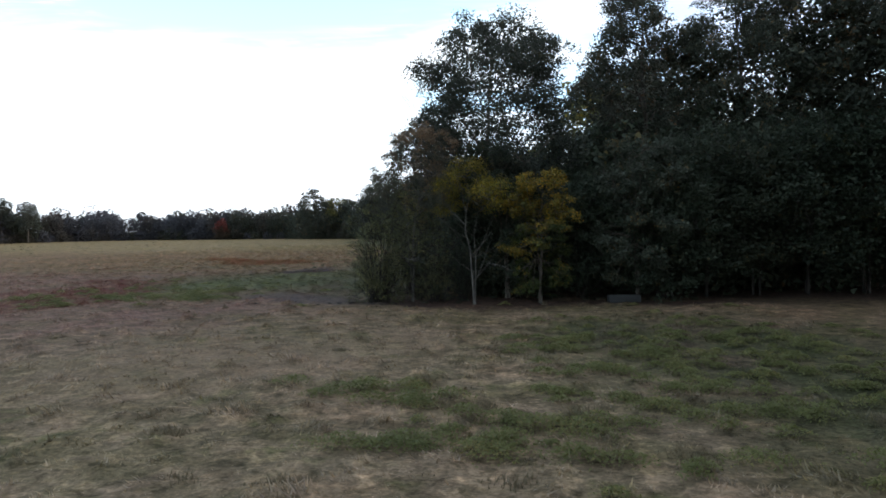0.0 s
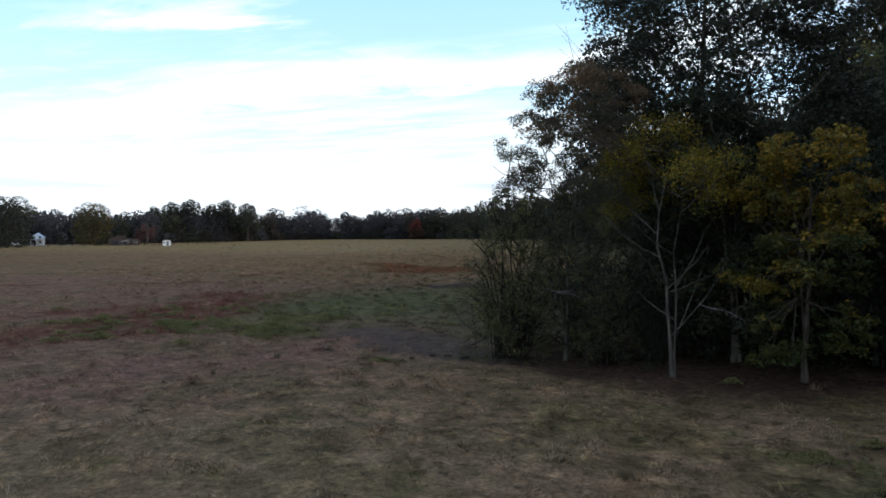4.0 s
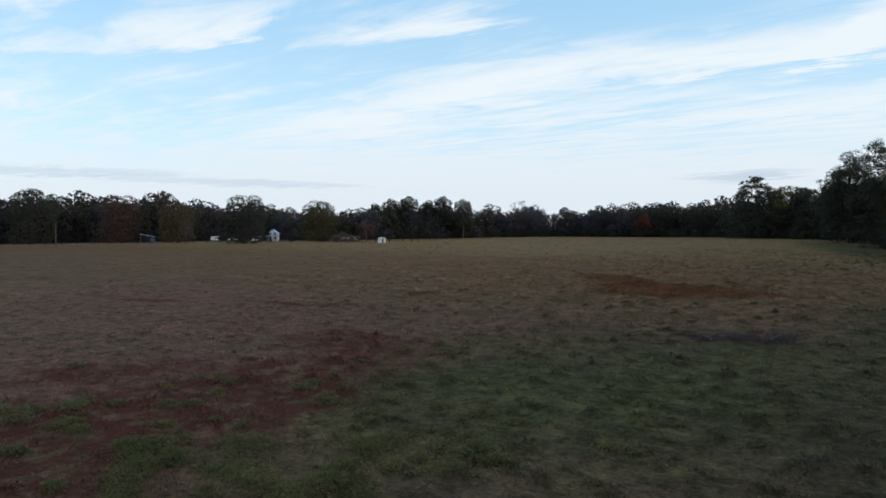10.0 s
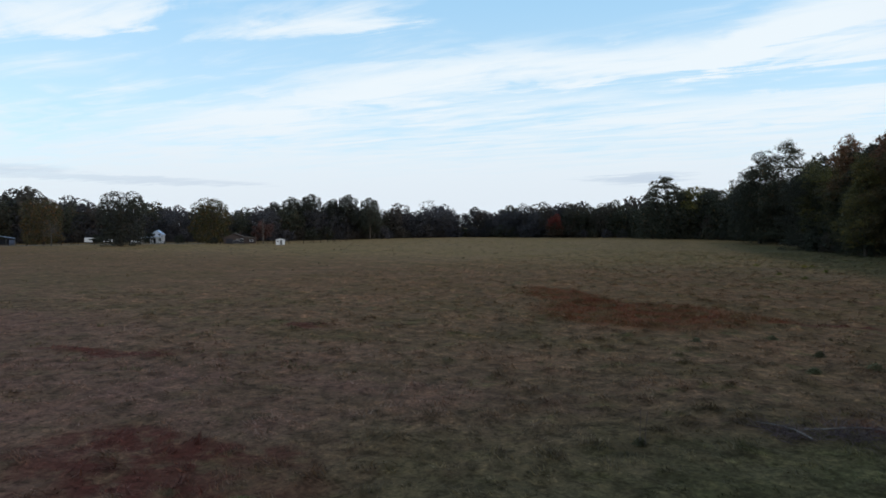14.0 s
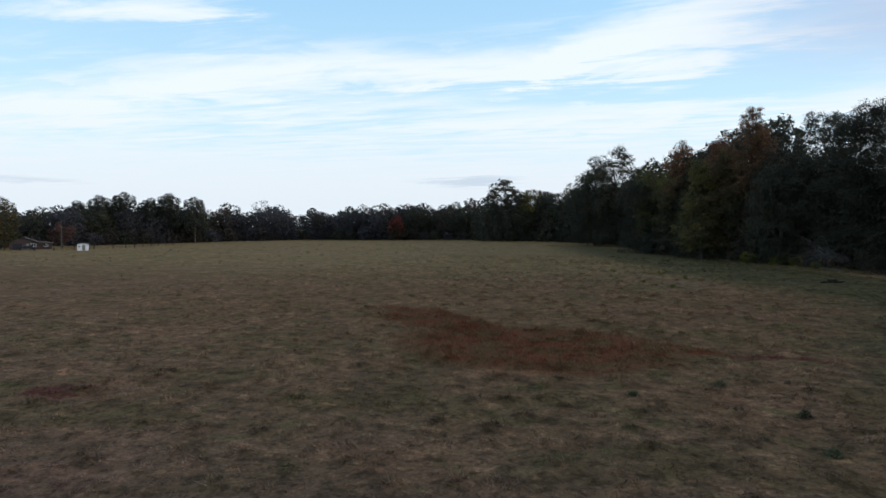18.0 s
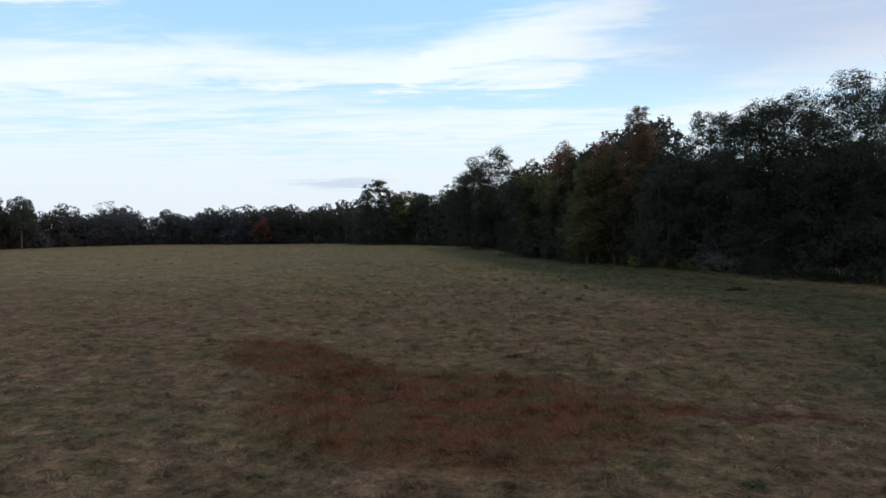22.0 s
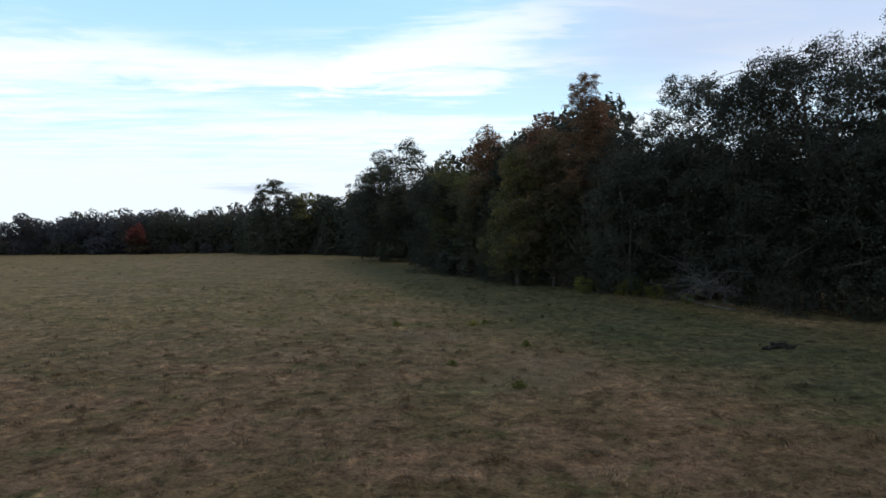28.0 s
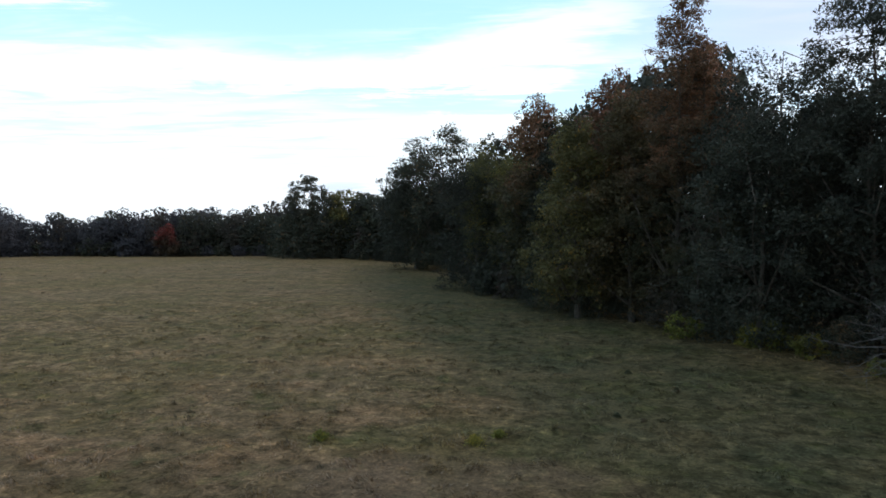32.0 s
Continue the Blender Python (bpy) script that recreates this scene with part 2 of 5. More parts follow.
THICKET = leaf_material("leaf_thicket", (0.024, 0.032, 0.021), (0.058, 0.066, 0.040), (0.10, 0.075, 0.03), 0.10)
SHRUBBY = leaf_material("leaf_shrub", (0.054, 0.060, 0.030), (0.145, 0.138, 0.060), (0.36, 0.30, 0.07), 0.08, 0.42)
BARK = bark_material("bark_grey_brown", (0.035, 0.028, 0.022), (0.115, 0.095, 0.075))
PALE = bark_material("bark_pale", (0.042, 0.037, 0.032), (0.120, 0.105, 0.088), 4.0)
DEAD = bark_material("dead_wood", (0.055, 0.048, 0.042), (0.17, 0.15, 0.13), 5.0)

PINK = leaf_material("leaf_pinkish_rust", (0.034, 0.037, 0.027), (0.092, 0.082, 0.056), (0.17, 0.10, 0.06), 0.12, 0.32, (8.6, 11.8, (0.12, 0.075, 0.048), (0.24, 0.115, 0.065)))
GUM = leaf_material("leaf_gum", (0.028, 0.031, 0.018), (0.074, 0.070, 0.036), (0.15, 0.09, 0.04), 0.12, 0.32, (9.0, 20.0, (0.17, 0.100, 0.054), (0.29, 0.135, 0.066)))
YELLOW = leaf_material("leaf_yellow_green", (0.070, 0.085, 0.022), (0.200, 0.190, 0.040), (0.34, 0.26, 0.04), 0.2)
# far-off leaves, the haze of distance painted in as blue-grey
HAZED = leaf_material("leaf_hazed", (0.044, 0.043, 0.047), (0.084, 0.080, 0.084), (0.11, 0.085, 0.065), 0.12)
TURNING = leaf_material("leaf_turning", (0.034, 0.038, 0.018), (0.090, 0.076, 0.030), (0.20, 0.10, 0.03), 0.2)
DULL_RED = leaf_material("leaf_dull_red", (0.060, 0.036, 0.030), (0.125, 0.070, 0.055), (0.15, 0.07, 0.05), 0.12)
ROTTEN = bark_material("rotten_wood", (0.012, 0.010, 0.009), (0.050, 0.041, 0.034))
FALLEN = bark_material("grey_fallen_wood", (0.07, 0.064, 0.063), (0.19, 0.173, 0.168), 5.0)
BRUSHWOOD = bark_material("dead_twigs", (0.060, 0.044, 0.046), (0.150, 0.118, 0.122), 8.0)

# stretches of the field: centre, half lengths, turn in degrees
RED_WEED = [(-44.1, 102.3, 8.2, 6.5, -12), (-54.3, 110.8, 8.0, 2.9, -40), (-36.5, 104.0, 2.6, 1.2, -12)]
RED_GRASS = [(-38.8, 51.5, 13.0, 4.6, 97), (-42.5, 61.5, 5.0, 2.2, 10), (-36.0, 43.0, 6.0, 3.2, 60), (-32.0, 102.9, 4.0, 0.45, -12), (-77.0, 63.8, 4.6, 1.6, 25), (-61.8, 72.2, 5.0, 1.1, 25), (-45.0, 63.5, 4.5, 1.6, 30), (-28.3, 78.6, 1.8, 0.9, 0),
             (-46.5, 50.0, 5.0, 2.2, 75), (-60.0, 84.5, 1.9, 1.0, 20)]
FRESH = [(-27.0, 50.0, 4.6, 2.6, 55), (-28.5, 63.0, 13, 6.5, 70), (-39.0, 68.0, 7, 4, 40), (-40.0, 142.5, 4.5, 3.0, 30), (-43.0, 165.0, 4.0, 1.6, 10)]
# greener grass, its colour also deepened for the shade near the trees
SHADED_GREEN = [(-27.5, 66.0, 16, 8.5, 70), (-46.0, 208.0, 82.0, 11.0, 113),
               (-16.0, 140.0, 26.0, 9.0, 100), (-18, 92, 30, 8, 95), (-29.0, 168.0, 34.0, 11.0, 112)]
MUD = [(-17.5, 48.8, 7.0, 2.3, -28), (-12.5, 45.8, 6.0, 1.9, -8), (-22.5, 50.6, 3.6, 1.3, 60)]
# leaf litter, spread and darkened to carry the shade under the grove
SHADED_LITTER = [(-4.0, 46.6, 9.0, 4.0, 0), (4.0, 46.6, 14.0, 1.6, 6), (15.0, 57.5, 25.0, 9.5, 3)]
BARE = [(-37.0, 146.0, 6.0, 3.0, 80), (-14.0, 25.0, 9.0, 5.0, 40), (-42.6, 159.4, 5.0, 2.4, 20)]
ROSY = [(-27.0, 36.0, 17.0, 9.0, 62), (-68.0, 60.0, 32.0, 11.0, 25), (-50.0, 50.0, 14.0, 9.0, 75), (-86.0, 68.0, 20.0, 8.0, 20)]
# dull soil and dead grass; the last patch paints in the grove's shade
SHADED_DULL = [(10.5, 27.0, 8.0, 12.0, 0), (4.0, 33.0, 5.0, 4.0, 0), (-15.5, 60.0, 6.5, 12.0, 8)]
TRAIL = [(-68.0, 115.5, 26.0, 0.28, 128), (-49.5, 91.0, 8.5, 0.4, 121)]


def field_colour(n):
    """The colour of the grass at a place in the field, some light and shade painted in, shared by the ground and the
    blades.
    """
    here = n.add("ShaderNodeNewGeometry").outputs["Position"]
    here = n.vec("MULTIPLY", here, (1, 1, 0))
    w1 = n.add("ShaderNodeTexNoise")
    n.put(w1.inputs["Vector"], here)
    w1.inputs["Scale"].default_value, w1.inputs["Detail"].default_value = 0.16, 4
    bent = n.vec("ADD", here, n.vec("MULTIPLY", n.vec("SUBTRACT", w1.outputs["Color"], (0.5, 0.5, 0.5)), (9, 9, 0)))
    w2 = n.add("ShaderNodeTexNoise")
    n.put(w2.inputs["Vector"], here)
    w2.inputs["Scale"].default_value, w2.inputs["Detail"].default_value = 0.9, 3
    bent = n.vec("ADD", bent, n.vec("MULTIPLY", n.vec("SUBTRACT", w2.outputs["Color"], (0.5, 0.5, 0.5)), (2.2, 2.2, 0)))

    def cover(patches, src, soft=0.45):
        total = None
        for cx, cy, a, b, turn in patches:
            r = n.add("ShaderNodeVectorRotate")
            r.rotation_type = "Z_AXIS"
            n.put(r.inputs["Vector"], n.vec("SUBTRACT", src, (cx, cy, 0)))
            r.inputs["Angle"].default_value = radians(-turn)
            d = n.vec("LENGTH", n.vec("MULTIPLY", r.outputs[0], (1 / a, 1 / b, 0)))
            m = n.ramp(d, 1.0 + soft, 1.0 - soft)
            total = m if total is None else n.math("MAXIMUM", total, m)
        return total

    big, mid, small = n.noise(here, 0.035, 4), n.noise(here, 0.22, 5, 0.6), n.noise(here, 1.3, 5, 0.65)
    c = n.mix(n.ramp(mid, 0.35, 0.68), (0.212, 0.150, 0.098), (0.146, 0.110, 0.066))
    c = n.mix(n.ramp(big, 0.45, 0.65, 0.0, 0.35), c, (0.122, 0.108, 0.056))
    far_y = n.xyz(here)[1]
    # brightness stepped along y: light levels put into the grass colour
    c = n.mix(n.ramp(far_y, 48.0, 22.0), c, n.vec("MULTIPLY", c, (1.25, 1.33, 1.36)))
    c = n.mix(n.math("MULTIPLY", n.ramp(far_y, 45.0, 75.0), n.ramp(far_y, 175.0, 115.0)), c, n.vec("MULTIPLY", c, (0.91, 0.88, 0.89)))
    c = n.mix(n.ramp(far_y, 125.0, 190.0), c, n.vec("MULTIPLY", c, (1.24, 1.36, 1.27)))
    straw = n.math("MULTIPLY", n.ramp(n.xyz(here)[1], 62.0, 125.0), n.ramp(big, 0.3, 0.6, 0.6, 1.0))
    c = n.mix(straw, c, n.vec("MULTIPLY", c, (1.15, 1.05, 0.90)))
    c = n.mix(n.math("MULTIPLY", cover(SHADED_GREEN, bent, 0.5), n.ramp(mid, 0.3, 0.65, 0.9, 0.6)), c, (0.062, 0.077, 0.040))
    c = n.mix(n.math("MULTIPLY", cover(FRESH, bent, 0.5), n.ramp(mid, 0.32, 0.62, 0.65, 0.2)), c, (0.108, 0.122, 0.048))
    c = n.mix(n.ramp(n.noise(here, 0.36, 5, 0.65), 0.48, 0.66, 0.0, 0.5), c, n.vec("MULTIPLY", c, (0.58, 0.57, 0.50)))
    c = n.mix(n.ramp(n.noise(here, 0.75, 4, 0.6), 0.50, 0.66, 0.0, 0.6), c, n.vec("MULTIPLY", c, (0.58, 0.57, 0.55)))
    c = n.mix(n.ramp(small, 0.52, 0.66, 0.0, 0.6), c, n.vec("MULTIPLY", c, (0.55, 0.54, 0.52)))
    c = n.mix(n.ramp(n.noise(here, 1.0, 4, 0.6), 0.54, 0.70, 0.0, 0.7), c, n.vec("MULTIPLY", c, (1.8, 1.72, 1.65)))
    fresh = n.math("MULTIPLY", n.ramp(n.noise(here, 0.42, 5, 0.62), 0.54, 0.66), n.ramp(n.noise(here, 1.7, 4, 0.6), 0.38, 0.6, 0.15, 0.6))
    c = n.mix(fresh, c, (0.105, 0.116, 0.042))
    c = n.mix(n.math("MULTIPLY", cover(SHADED_DULL, bent, 0.6), 0.75), c, n.mix(n.ramp(mid, 0.36, 0.56), (0.070, 0.058, 0.042), (0.055, 0.068, 0.034)))
    bands = n.noise(n.vec("MULTIPLY", here, (1.0, 1.6, 0)), 0.11, 5, 0.68)
    c = n.mix(n.ramp(bands, 0.50, 0.60, 0.0, 0.6), c, n.vec("MULTIPLY", c, (0.82, 0.90, 0.74)))
    c = n.mix(n.ramp(bands, 0.48, 0.38, 0.0, 0.55), c, n.vec("MULTIPLY", c, (1.28, 1.16, 1.14)))
    c = n.mix(n.math("MULTIPLY", cover(ROSY, bent, 0.6), n.ramp(mid, 0.3, 0.65, 0.85, 0.35)), c, (0.176, 0.104, 0.086))
    # tussocks a pace wide: pale bent tops, shade of the hollows painted dark
    hump = n.noise(n.vec("ADD", here, n.vec("SCALE", n.vec("SUBTRACT", w2.outputs["Color"], (0.5, 0.5, 0.5)), scale=0.7)), 0.95, 3, 0.55)
    c = n.mix(n.ramp(hump, 0.50, 0.36, 0.0, 0.8), c, n.vec("MULTIPLY", c, (0.60, 0.62, 0.58)))
    c = n.mix(n.ramp(hump, 0.52, 0.64, 0.0, 0.75), c, n.vec("MULTIPLY", c, (1.34, 1.30, 1.26)))
    specks = n.noise(here, 2.1, 3, 0.55)
    c = n.mix(n.ramp(specks, 0.56, 0.66, 0.0, 0.75), c, n.vec("MULTIPLY", c, (0.45, 0.47, 0.42)))
    c = n.mix(n.ramp(specks, 0.44, 0.34, 0.0, 0.6), c, n.vec("MULTIPLY", c, (1.45, 1.40, 1.34)))
    c = n.mix(n.math("MULTIPLY", cover(BARE, bent, 0.6), 0.5), c, (0.205, 0.150, 0.098))
    c = n.mix(n.math("MULTIPLY", cover(RED_GRASS, bent, 0.5), n.ramp(n.noise(here, 0.8, 5, 0.62), 0.37, 0.56, 0.2, 0.92)), c, (0.104, 0.035, 0.027))
    weed = n.mix(n.ramp(n.noise(here, 0.55, 4), 0.40, 0.60), (0.152, 0.058, 0.027), (0.124, 0.078, 0.034))
    c = n.mix(cover(RED_WEED, n.vec("ADD", here, n.vec("MULTIPLY", n.vec("SUBTRACT", bent, here), (0.45, 0.45, 0))), 0.25), c, weed)
    c = n.mix(n.math("MULTIPLY", cover(MUD, bent, 0.5), n.ramp(n.noise(here, 1.1, 4), 0.35, 0.6, 0.85, 0.5)), c, (0.070, 0.056, 0.058))
    c = n.mix(n.math("MULTIPLY", cover(SHADED_LITTER, bent, 0.4), 0.9), c, n.mix(n.ramp(n.noise(here, 3.0, 4), 0.4, 0.6), (0.040, 0.026, 0.022), (0.075, 0.046, 0.034)))
    c = n.mix(n.math("MULTIPLY", cover(TRAIL, here, 0.8), 0.28), c, (0.075, 0.062, 0.045))
    return n.vec("MULTIPLY", c, (0.97, 0.905, 0.895)), small, hump


def build_ground_material(n):
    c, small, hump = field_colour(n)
    here = n.add("ShaderNodeNewGeometry").outputs["Position"]
    grit = n.noise(here, 7.0, 6, 0.75)
    tuft = n.noise(here, 3.2, 5, 0.7, dist=0.8)
    c = n.mix(n.ramp(tuft, 0.50, 0.68, 0.0, 0.75), c, n.vec("MULTIPLY", c, (0.42, 0.44, 0.42)))
    c = n.mix(n.ramp(tuft, 0.46, 0.30, 0.0, 0.8), c, n.vec("MULTIPLY", c, (1.7, 1.63, 1.55)))
    c = n.mix(n.ramp(grit, 0.38, 0.62, 0.65, 0.0), c, n.vec("MULTIPLY", c, (0.40, 0.40, 0.38)))
    c = n.vec("MULTIPLY", c, (0.9, 0.9, 0.9))
    h = n.math("ADD", n.math("MULTIPLY", hump, 1.2), n.math("ADD", n.math("MULTIPLY", small, 0.6), n.math("MULTIPLY", grit, 0.3)))
    return principled(n, c, 0.95, bump=h, strength=0.6, dist=0.18, spec=0.05)


def build_grass_material(n):
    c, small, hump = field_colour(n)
    isle = n.add("ShaderNodeNewGeometry").outputs["Random Per Island"]
    hsv = n.add("ShaderNodeHueSaturation")
    n.put(hsv.inputs["Value"], n.ramp(isle, 0, 1, 0.78, 1.68, False))
    n.put(hsv.inputs["Saturation"], n.ramp(n.math("FRACT", n.math("MULTIPLY", isle, 9.1)), 0, 1, 0.75, 1.1, False))
    n.put(hsv.inputs["Color"], c)
    p = principled(n, hsv.outputs[0], 0.75, spec=0.1)
    t = n.add("ShaderNodeBsdfTranslucent")
    n.put(t.inputs[0], hsv.outputs[0])
    m = n.add("ShaderNodeMixShader")
    m.inputs[0].default_value = 0.3
    n.tree.links.new(p, m.inputs[1])
    n.tree.links.new(t.outputs[0], m.inputs[2])
    return m.outputs[0]


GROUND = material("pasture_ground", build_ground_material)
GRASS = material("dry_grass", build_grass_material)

# ---- mesh helpers ----


class Quads:
    """Collects quads and triangles as arrays and makes one mesh of them."""

    def __init__(self):
        self.v, self.f, self.t, self.count = [], [], [], 0

    def add(self, verts, faces, corners=4):
        self.v.append(np.asarray(verts, np.float32).reshape(-1, 3))
        (self.f if corners == 4 else self.t).append(np.asarray(faces, np.int32).reshape(-1, corners) + self.count)
        self.count += len(self.v[-1])

    def tube(self, points, radii, sides=6):
        p = np.asarray(points, float)
        r = np.asarray(radii, float)
        d = np.gradient(p, axis=0)
        d /= np.linalg.norm(d, axis=1)[:, None] + 1e-9
        ref = np.where(np.abs(d[:, 2:3]) > 0.9, np.array([[1.0, 0, 0]]), np.array([[0, 0, 1.0]]))
        a = np.cross(d, ref)
        a /= np.linalg.norm(a, axis=1)[:, None] + 1e-9
        b = np.cross(d, a)
        th = np.arange(sides) * 2 * np.pi / sides
        ring = np.cos(th)[None, :, None] * a[:, None] + np.sin(th)[None, :, None] * b[:, None]
        v = p[:, None] + ring * r[:, None, None]
        i, j = np.meshgrid(np.arange(len(p) - 1), np.arange(sides), indexing="ij")
        k = (j + 1) % sides
        f = np.stack([i * sides + j, i * sides + k, (i + 1) * sides + k, (i + 1) * sides + j], -1)
        self.add(v, f)

    def leaves(self, centres, size, rng, flat=0.35, narrow=0.7, face=None):
        """A pointed leaf at each centre, turned at random."""
        c = np.asarray(centres, float)
        m = len(c)
        nrm = rng.normal(size=(m, 3))
        if face is None:
            nrm[:, 2] += flat * np.sign(nrm[:, 2]) * 2
        else:
            nrm += face * 1.1 + (0, 0, 0.5)
        nrm /= np.linalg.norm(nrm, axis=1)[:, None]
        a = np.cross(nrm, rng.normal(size=(m, 3)))
        a /= np.linalg.norm(a, axis=1)[:, None] + 1e-9
        b = np.cross(nrm, a)
        s = size * rng.uniform(0.6, 1.4, (m, 1))
        w = s * narrow * rng.uniform(0.7, 1.25, (m, 1))
        v = np.stack([c - a * s * 0.7 + b * w, c - a * s * 0.7 - b * w, c + a * s * 1.2], 1)
        self.add(v, np.arange(3 * m).reshape(m, 3), 3)

    def mesh(self, name, smooth=False):
        v = np.concatenate(self.v)
        q = np.concatenate(self.f) if self.f else np.zeros((0, 4), np.int32)
        t = np.concatenate(self.t) if self.t else np.zeros((0, 3), np.int32)
        me = bpy.data.meshes.new(name)
        me.vertices.add(len(v))
        me.vertices.foreach_set("co", v.ravel())
        me.loops.add(q.size + t.size)
        me.loops.foreach_set("vertex_index", np.concatenate([q.ravel(), t.ravel()]))
        me.polygons.add(len(q) + len(t))
        me.polygons.foreach_set("loop_start", np.concatenate([np.arange(0, q.size, 4), q.size + np.arange(0, t.size, 3)]).astype(np.int32))
        if smooth:
            me.polygons.foreach_set("use_smooth", np.ones(len(q) + len(t), bool))
        me.update(calc_edges=True)
        return me


def mesh_part(name, me, mat, parent=None, label=""):
    ob = new(name, me)
    if not me.materials:
        me.materials.append(mat)
    ob.parent = parent
    return tagged(ob, label)


def part(name, bm, mat, parent=None, label=""):
    """Links a bmesh as one mesh object under a thing or a part."""
    me = bpy.data.meshes.new(name)
    bm.to_mesh(me)
    bm.free()
    return mesh_part(name, me, mat, parent, label)


# ---- trees ----
FORMS = {
    "oak": lambda h: np.sqrt(np.clip(1 - ((h - 0.42) / 0.6) ** 2, 0, 1)),
    "column": lambda h: np.clip(1.02 - h, 0, 1) ** 0.62 * np.clip(0.45 + 2.2 * h, 0, 1),
    "plume": lambda h: np.clip(0.5 + 1.6 * h, 0, 1) * np.clip(1.75 - 1.55 * h, 0, 1) * np.clip(12 * (1.03 - h), 0, 1) ** 0.5,
    "bush": lambda h: np.sqrt(np.clip(1 - (np.clip(h - 0.3, -0.25, 1) / 0.72) ** 2, 0, 1)),
}


def tree_meshes(seed, height, base, radius, trunk, count, leaf, form="oak", clumps=46, clump=0.26, limbs=9, lean=0.04,
                sides=7, stems=1, twigs=0, flatness=0.7, hollow=0.5, leafy=0.0, core=0, crook=0.010, sprays=0, deep=0.68):
    """The wood and the leaves of a tree: stems, limbs that curve out to the crown's envelope, and clumps of leaves on branchlets."""
    rng = np.random.default_rng(seed)
    wood, crown = Quads(), Quads()
    profile = FORMS[form]
    spines, limb_pts = [], []
    for s in range(stems):
        n_s = 9
        t = np.linspace(0, 1, n_s)
        off = rng.normal(0, lean * height, 2) + (rng.normal(0, radius * (0.14 if form == "bush" else 0.2), 2) if stems > 1 else 0)
        top = height * ((0.84 if s == 0 else rng.uniform(0.4, 0.68)) if form == "bush" else 0.96 if s == 0 else rng.uniform(0.6, 0.9))
        wob = np.cumsum(rng.normal(0, crook * height, (n_s, 2)), 0) * t[:, None]
        root = rng.normal(0, (0.25 if form == "bush" else 0.06) * min(radius, 1.5), 2) if stems > 1 else np.zeros(2)
        p = np.column_stack([root + off * t[:, None] ** 1.5 + wob, t * top - 0.15 * (t == 0)])
        r = trunk * (1 - 0.93 * t ** 0.9) * (1.0 if s == 0 else 0.75)
        r[0] *= 1.5
        wood.tube(p, r, sides)
        spines.append((p, r))
    for k in range(limbs):
        p, r = spines[k % stems]
        h0 = base * 0.75 + (height - base) * rng.uniform(0.0, 0.72) * 0.95
        f = min(max(h0 / p[-1, 2], 0.05), 0.97)
        start = np.array([np.interp(f, np.linspace(0, 1, len(p)), p[:, i]) for i in range(3)])
        r0 = np.interp(f, np.linspace(0, 1, len(p)), r) * 0.6
        th = 2.4 * k + rng.uniform(-0.5, 0.5)
        rise = rng.uniform(0.12, 0.42) * (height - base)
        h1 = min(start[2] + rise, height * (0.76 if form == "bush" else 0.92))
        hh = np.clip((h1 - base) / (height - base), 0.02, 1)
        out = radius * max(profile(np.array(hh)), 0.15) * rng.uniform(0.7, 0.98)
        end = np.array([p[-1, 0] * 0.5 + math.cos(th) * out, p[-1, 1] * 0.5 + math.sin(th) * out, h1])
        t = np.linspace(0, 1, 7)[:, None]
        bend = (start + end) / 2 + np.array([math.cos(th), math.sin(th), -0.6]) * out * 0.12 + rng.normal(0, 0.05 * radius, 3)
        q = (1 - t) ** 2 * start + 2 * t * (1 - t) * bend + t ** 2 * end + rng.normal(0, 0.018 * radius, (7, 3)) * t
        wood.tube(q, np.linspace(max(r0, 0.03), max(0.12 * r0, 0.012), 7), max(4, sides - 2))
        limb_pts.append(q[2:])
    for p, r in spines:
        limb_pts.append(p[int(len(p) * 0.55):])
    anchors = np.concatenate(limb_pts)
    # clump centres inside the envelope, most of them near its surface
    hs = rng.uniform(leafy, 1, clumps * 8)
    keep = rng.uniform(0, 1, len(hs)) < profile(hs) + 0.15
    hs = hs[keep][:clumps]
    th = rng.uniform(0, 2 * np.pi, len(hs))
    rad = radius * profile(hs) * (hollow + (1 - hollow) * np.sqrt(rng.uniform(0, 1, len(hs))))
    rad *= rng.uniform(0.72, 1.06, len(hs))
    axis = spines[0][0]
    cz = base + hs * (height - base) * 0.96
    cx = np.interp(cz, axis[:, 2], axis[:, 0]) + np.cos(th) * rad
    cy = np.interp(cz, axis[:, 2], axis[:, 1]) + np.sin(th) * rad
    ends = np.array([q[-1] for q in limb_pts[:limbs]])
    ends = ends[ends[:, 2] > base + leafy * (height - base)]
    centres = np.concatenate([np.column_stack([cx, cy, cz]), ends])
    sizes = radius * clump * rng.uniform(0.6, 1.35, len(centres))
    share = np.maximum((count * sizes ** 2 / (sizes ** 2).sum()).astype(int), 4)
    for c, s, m in zip(centres, sizes, share):
        near = anchors[np.argmin(np.linalg.norm(anchors - c + np.array([0, 0, 0.35 * s]), axis=1))]
        t = np.linspace(0, 1, 3)[:, None]
        mid = (near + c) / 2 + rng.normal(0, 0.12 * s, 3)
        q = (1 - t) ** 2 * near + 2 * t * (1 - t) * mid + t ** 2 * (c + (0, 0, 0.2 * s))
        if sides > 4:
            wood.tube(q, np.linspace(0.03 + 0.008 * trunk * 10, 0.010, 3) * (1 if radius > 2 else 0.5), 3)
        for _ in range(twigs):
            e = c + rng.normal(0, 0.75 * s, 3)
            wood.tube(np.array([q[1], (q[1] + e) / 2 + rng.normal(0, 0.1 * s, 3), e]), (0.016, 0.011, 0.006), 3)
        g = rng.normal(size=(m, 3))
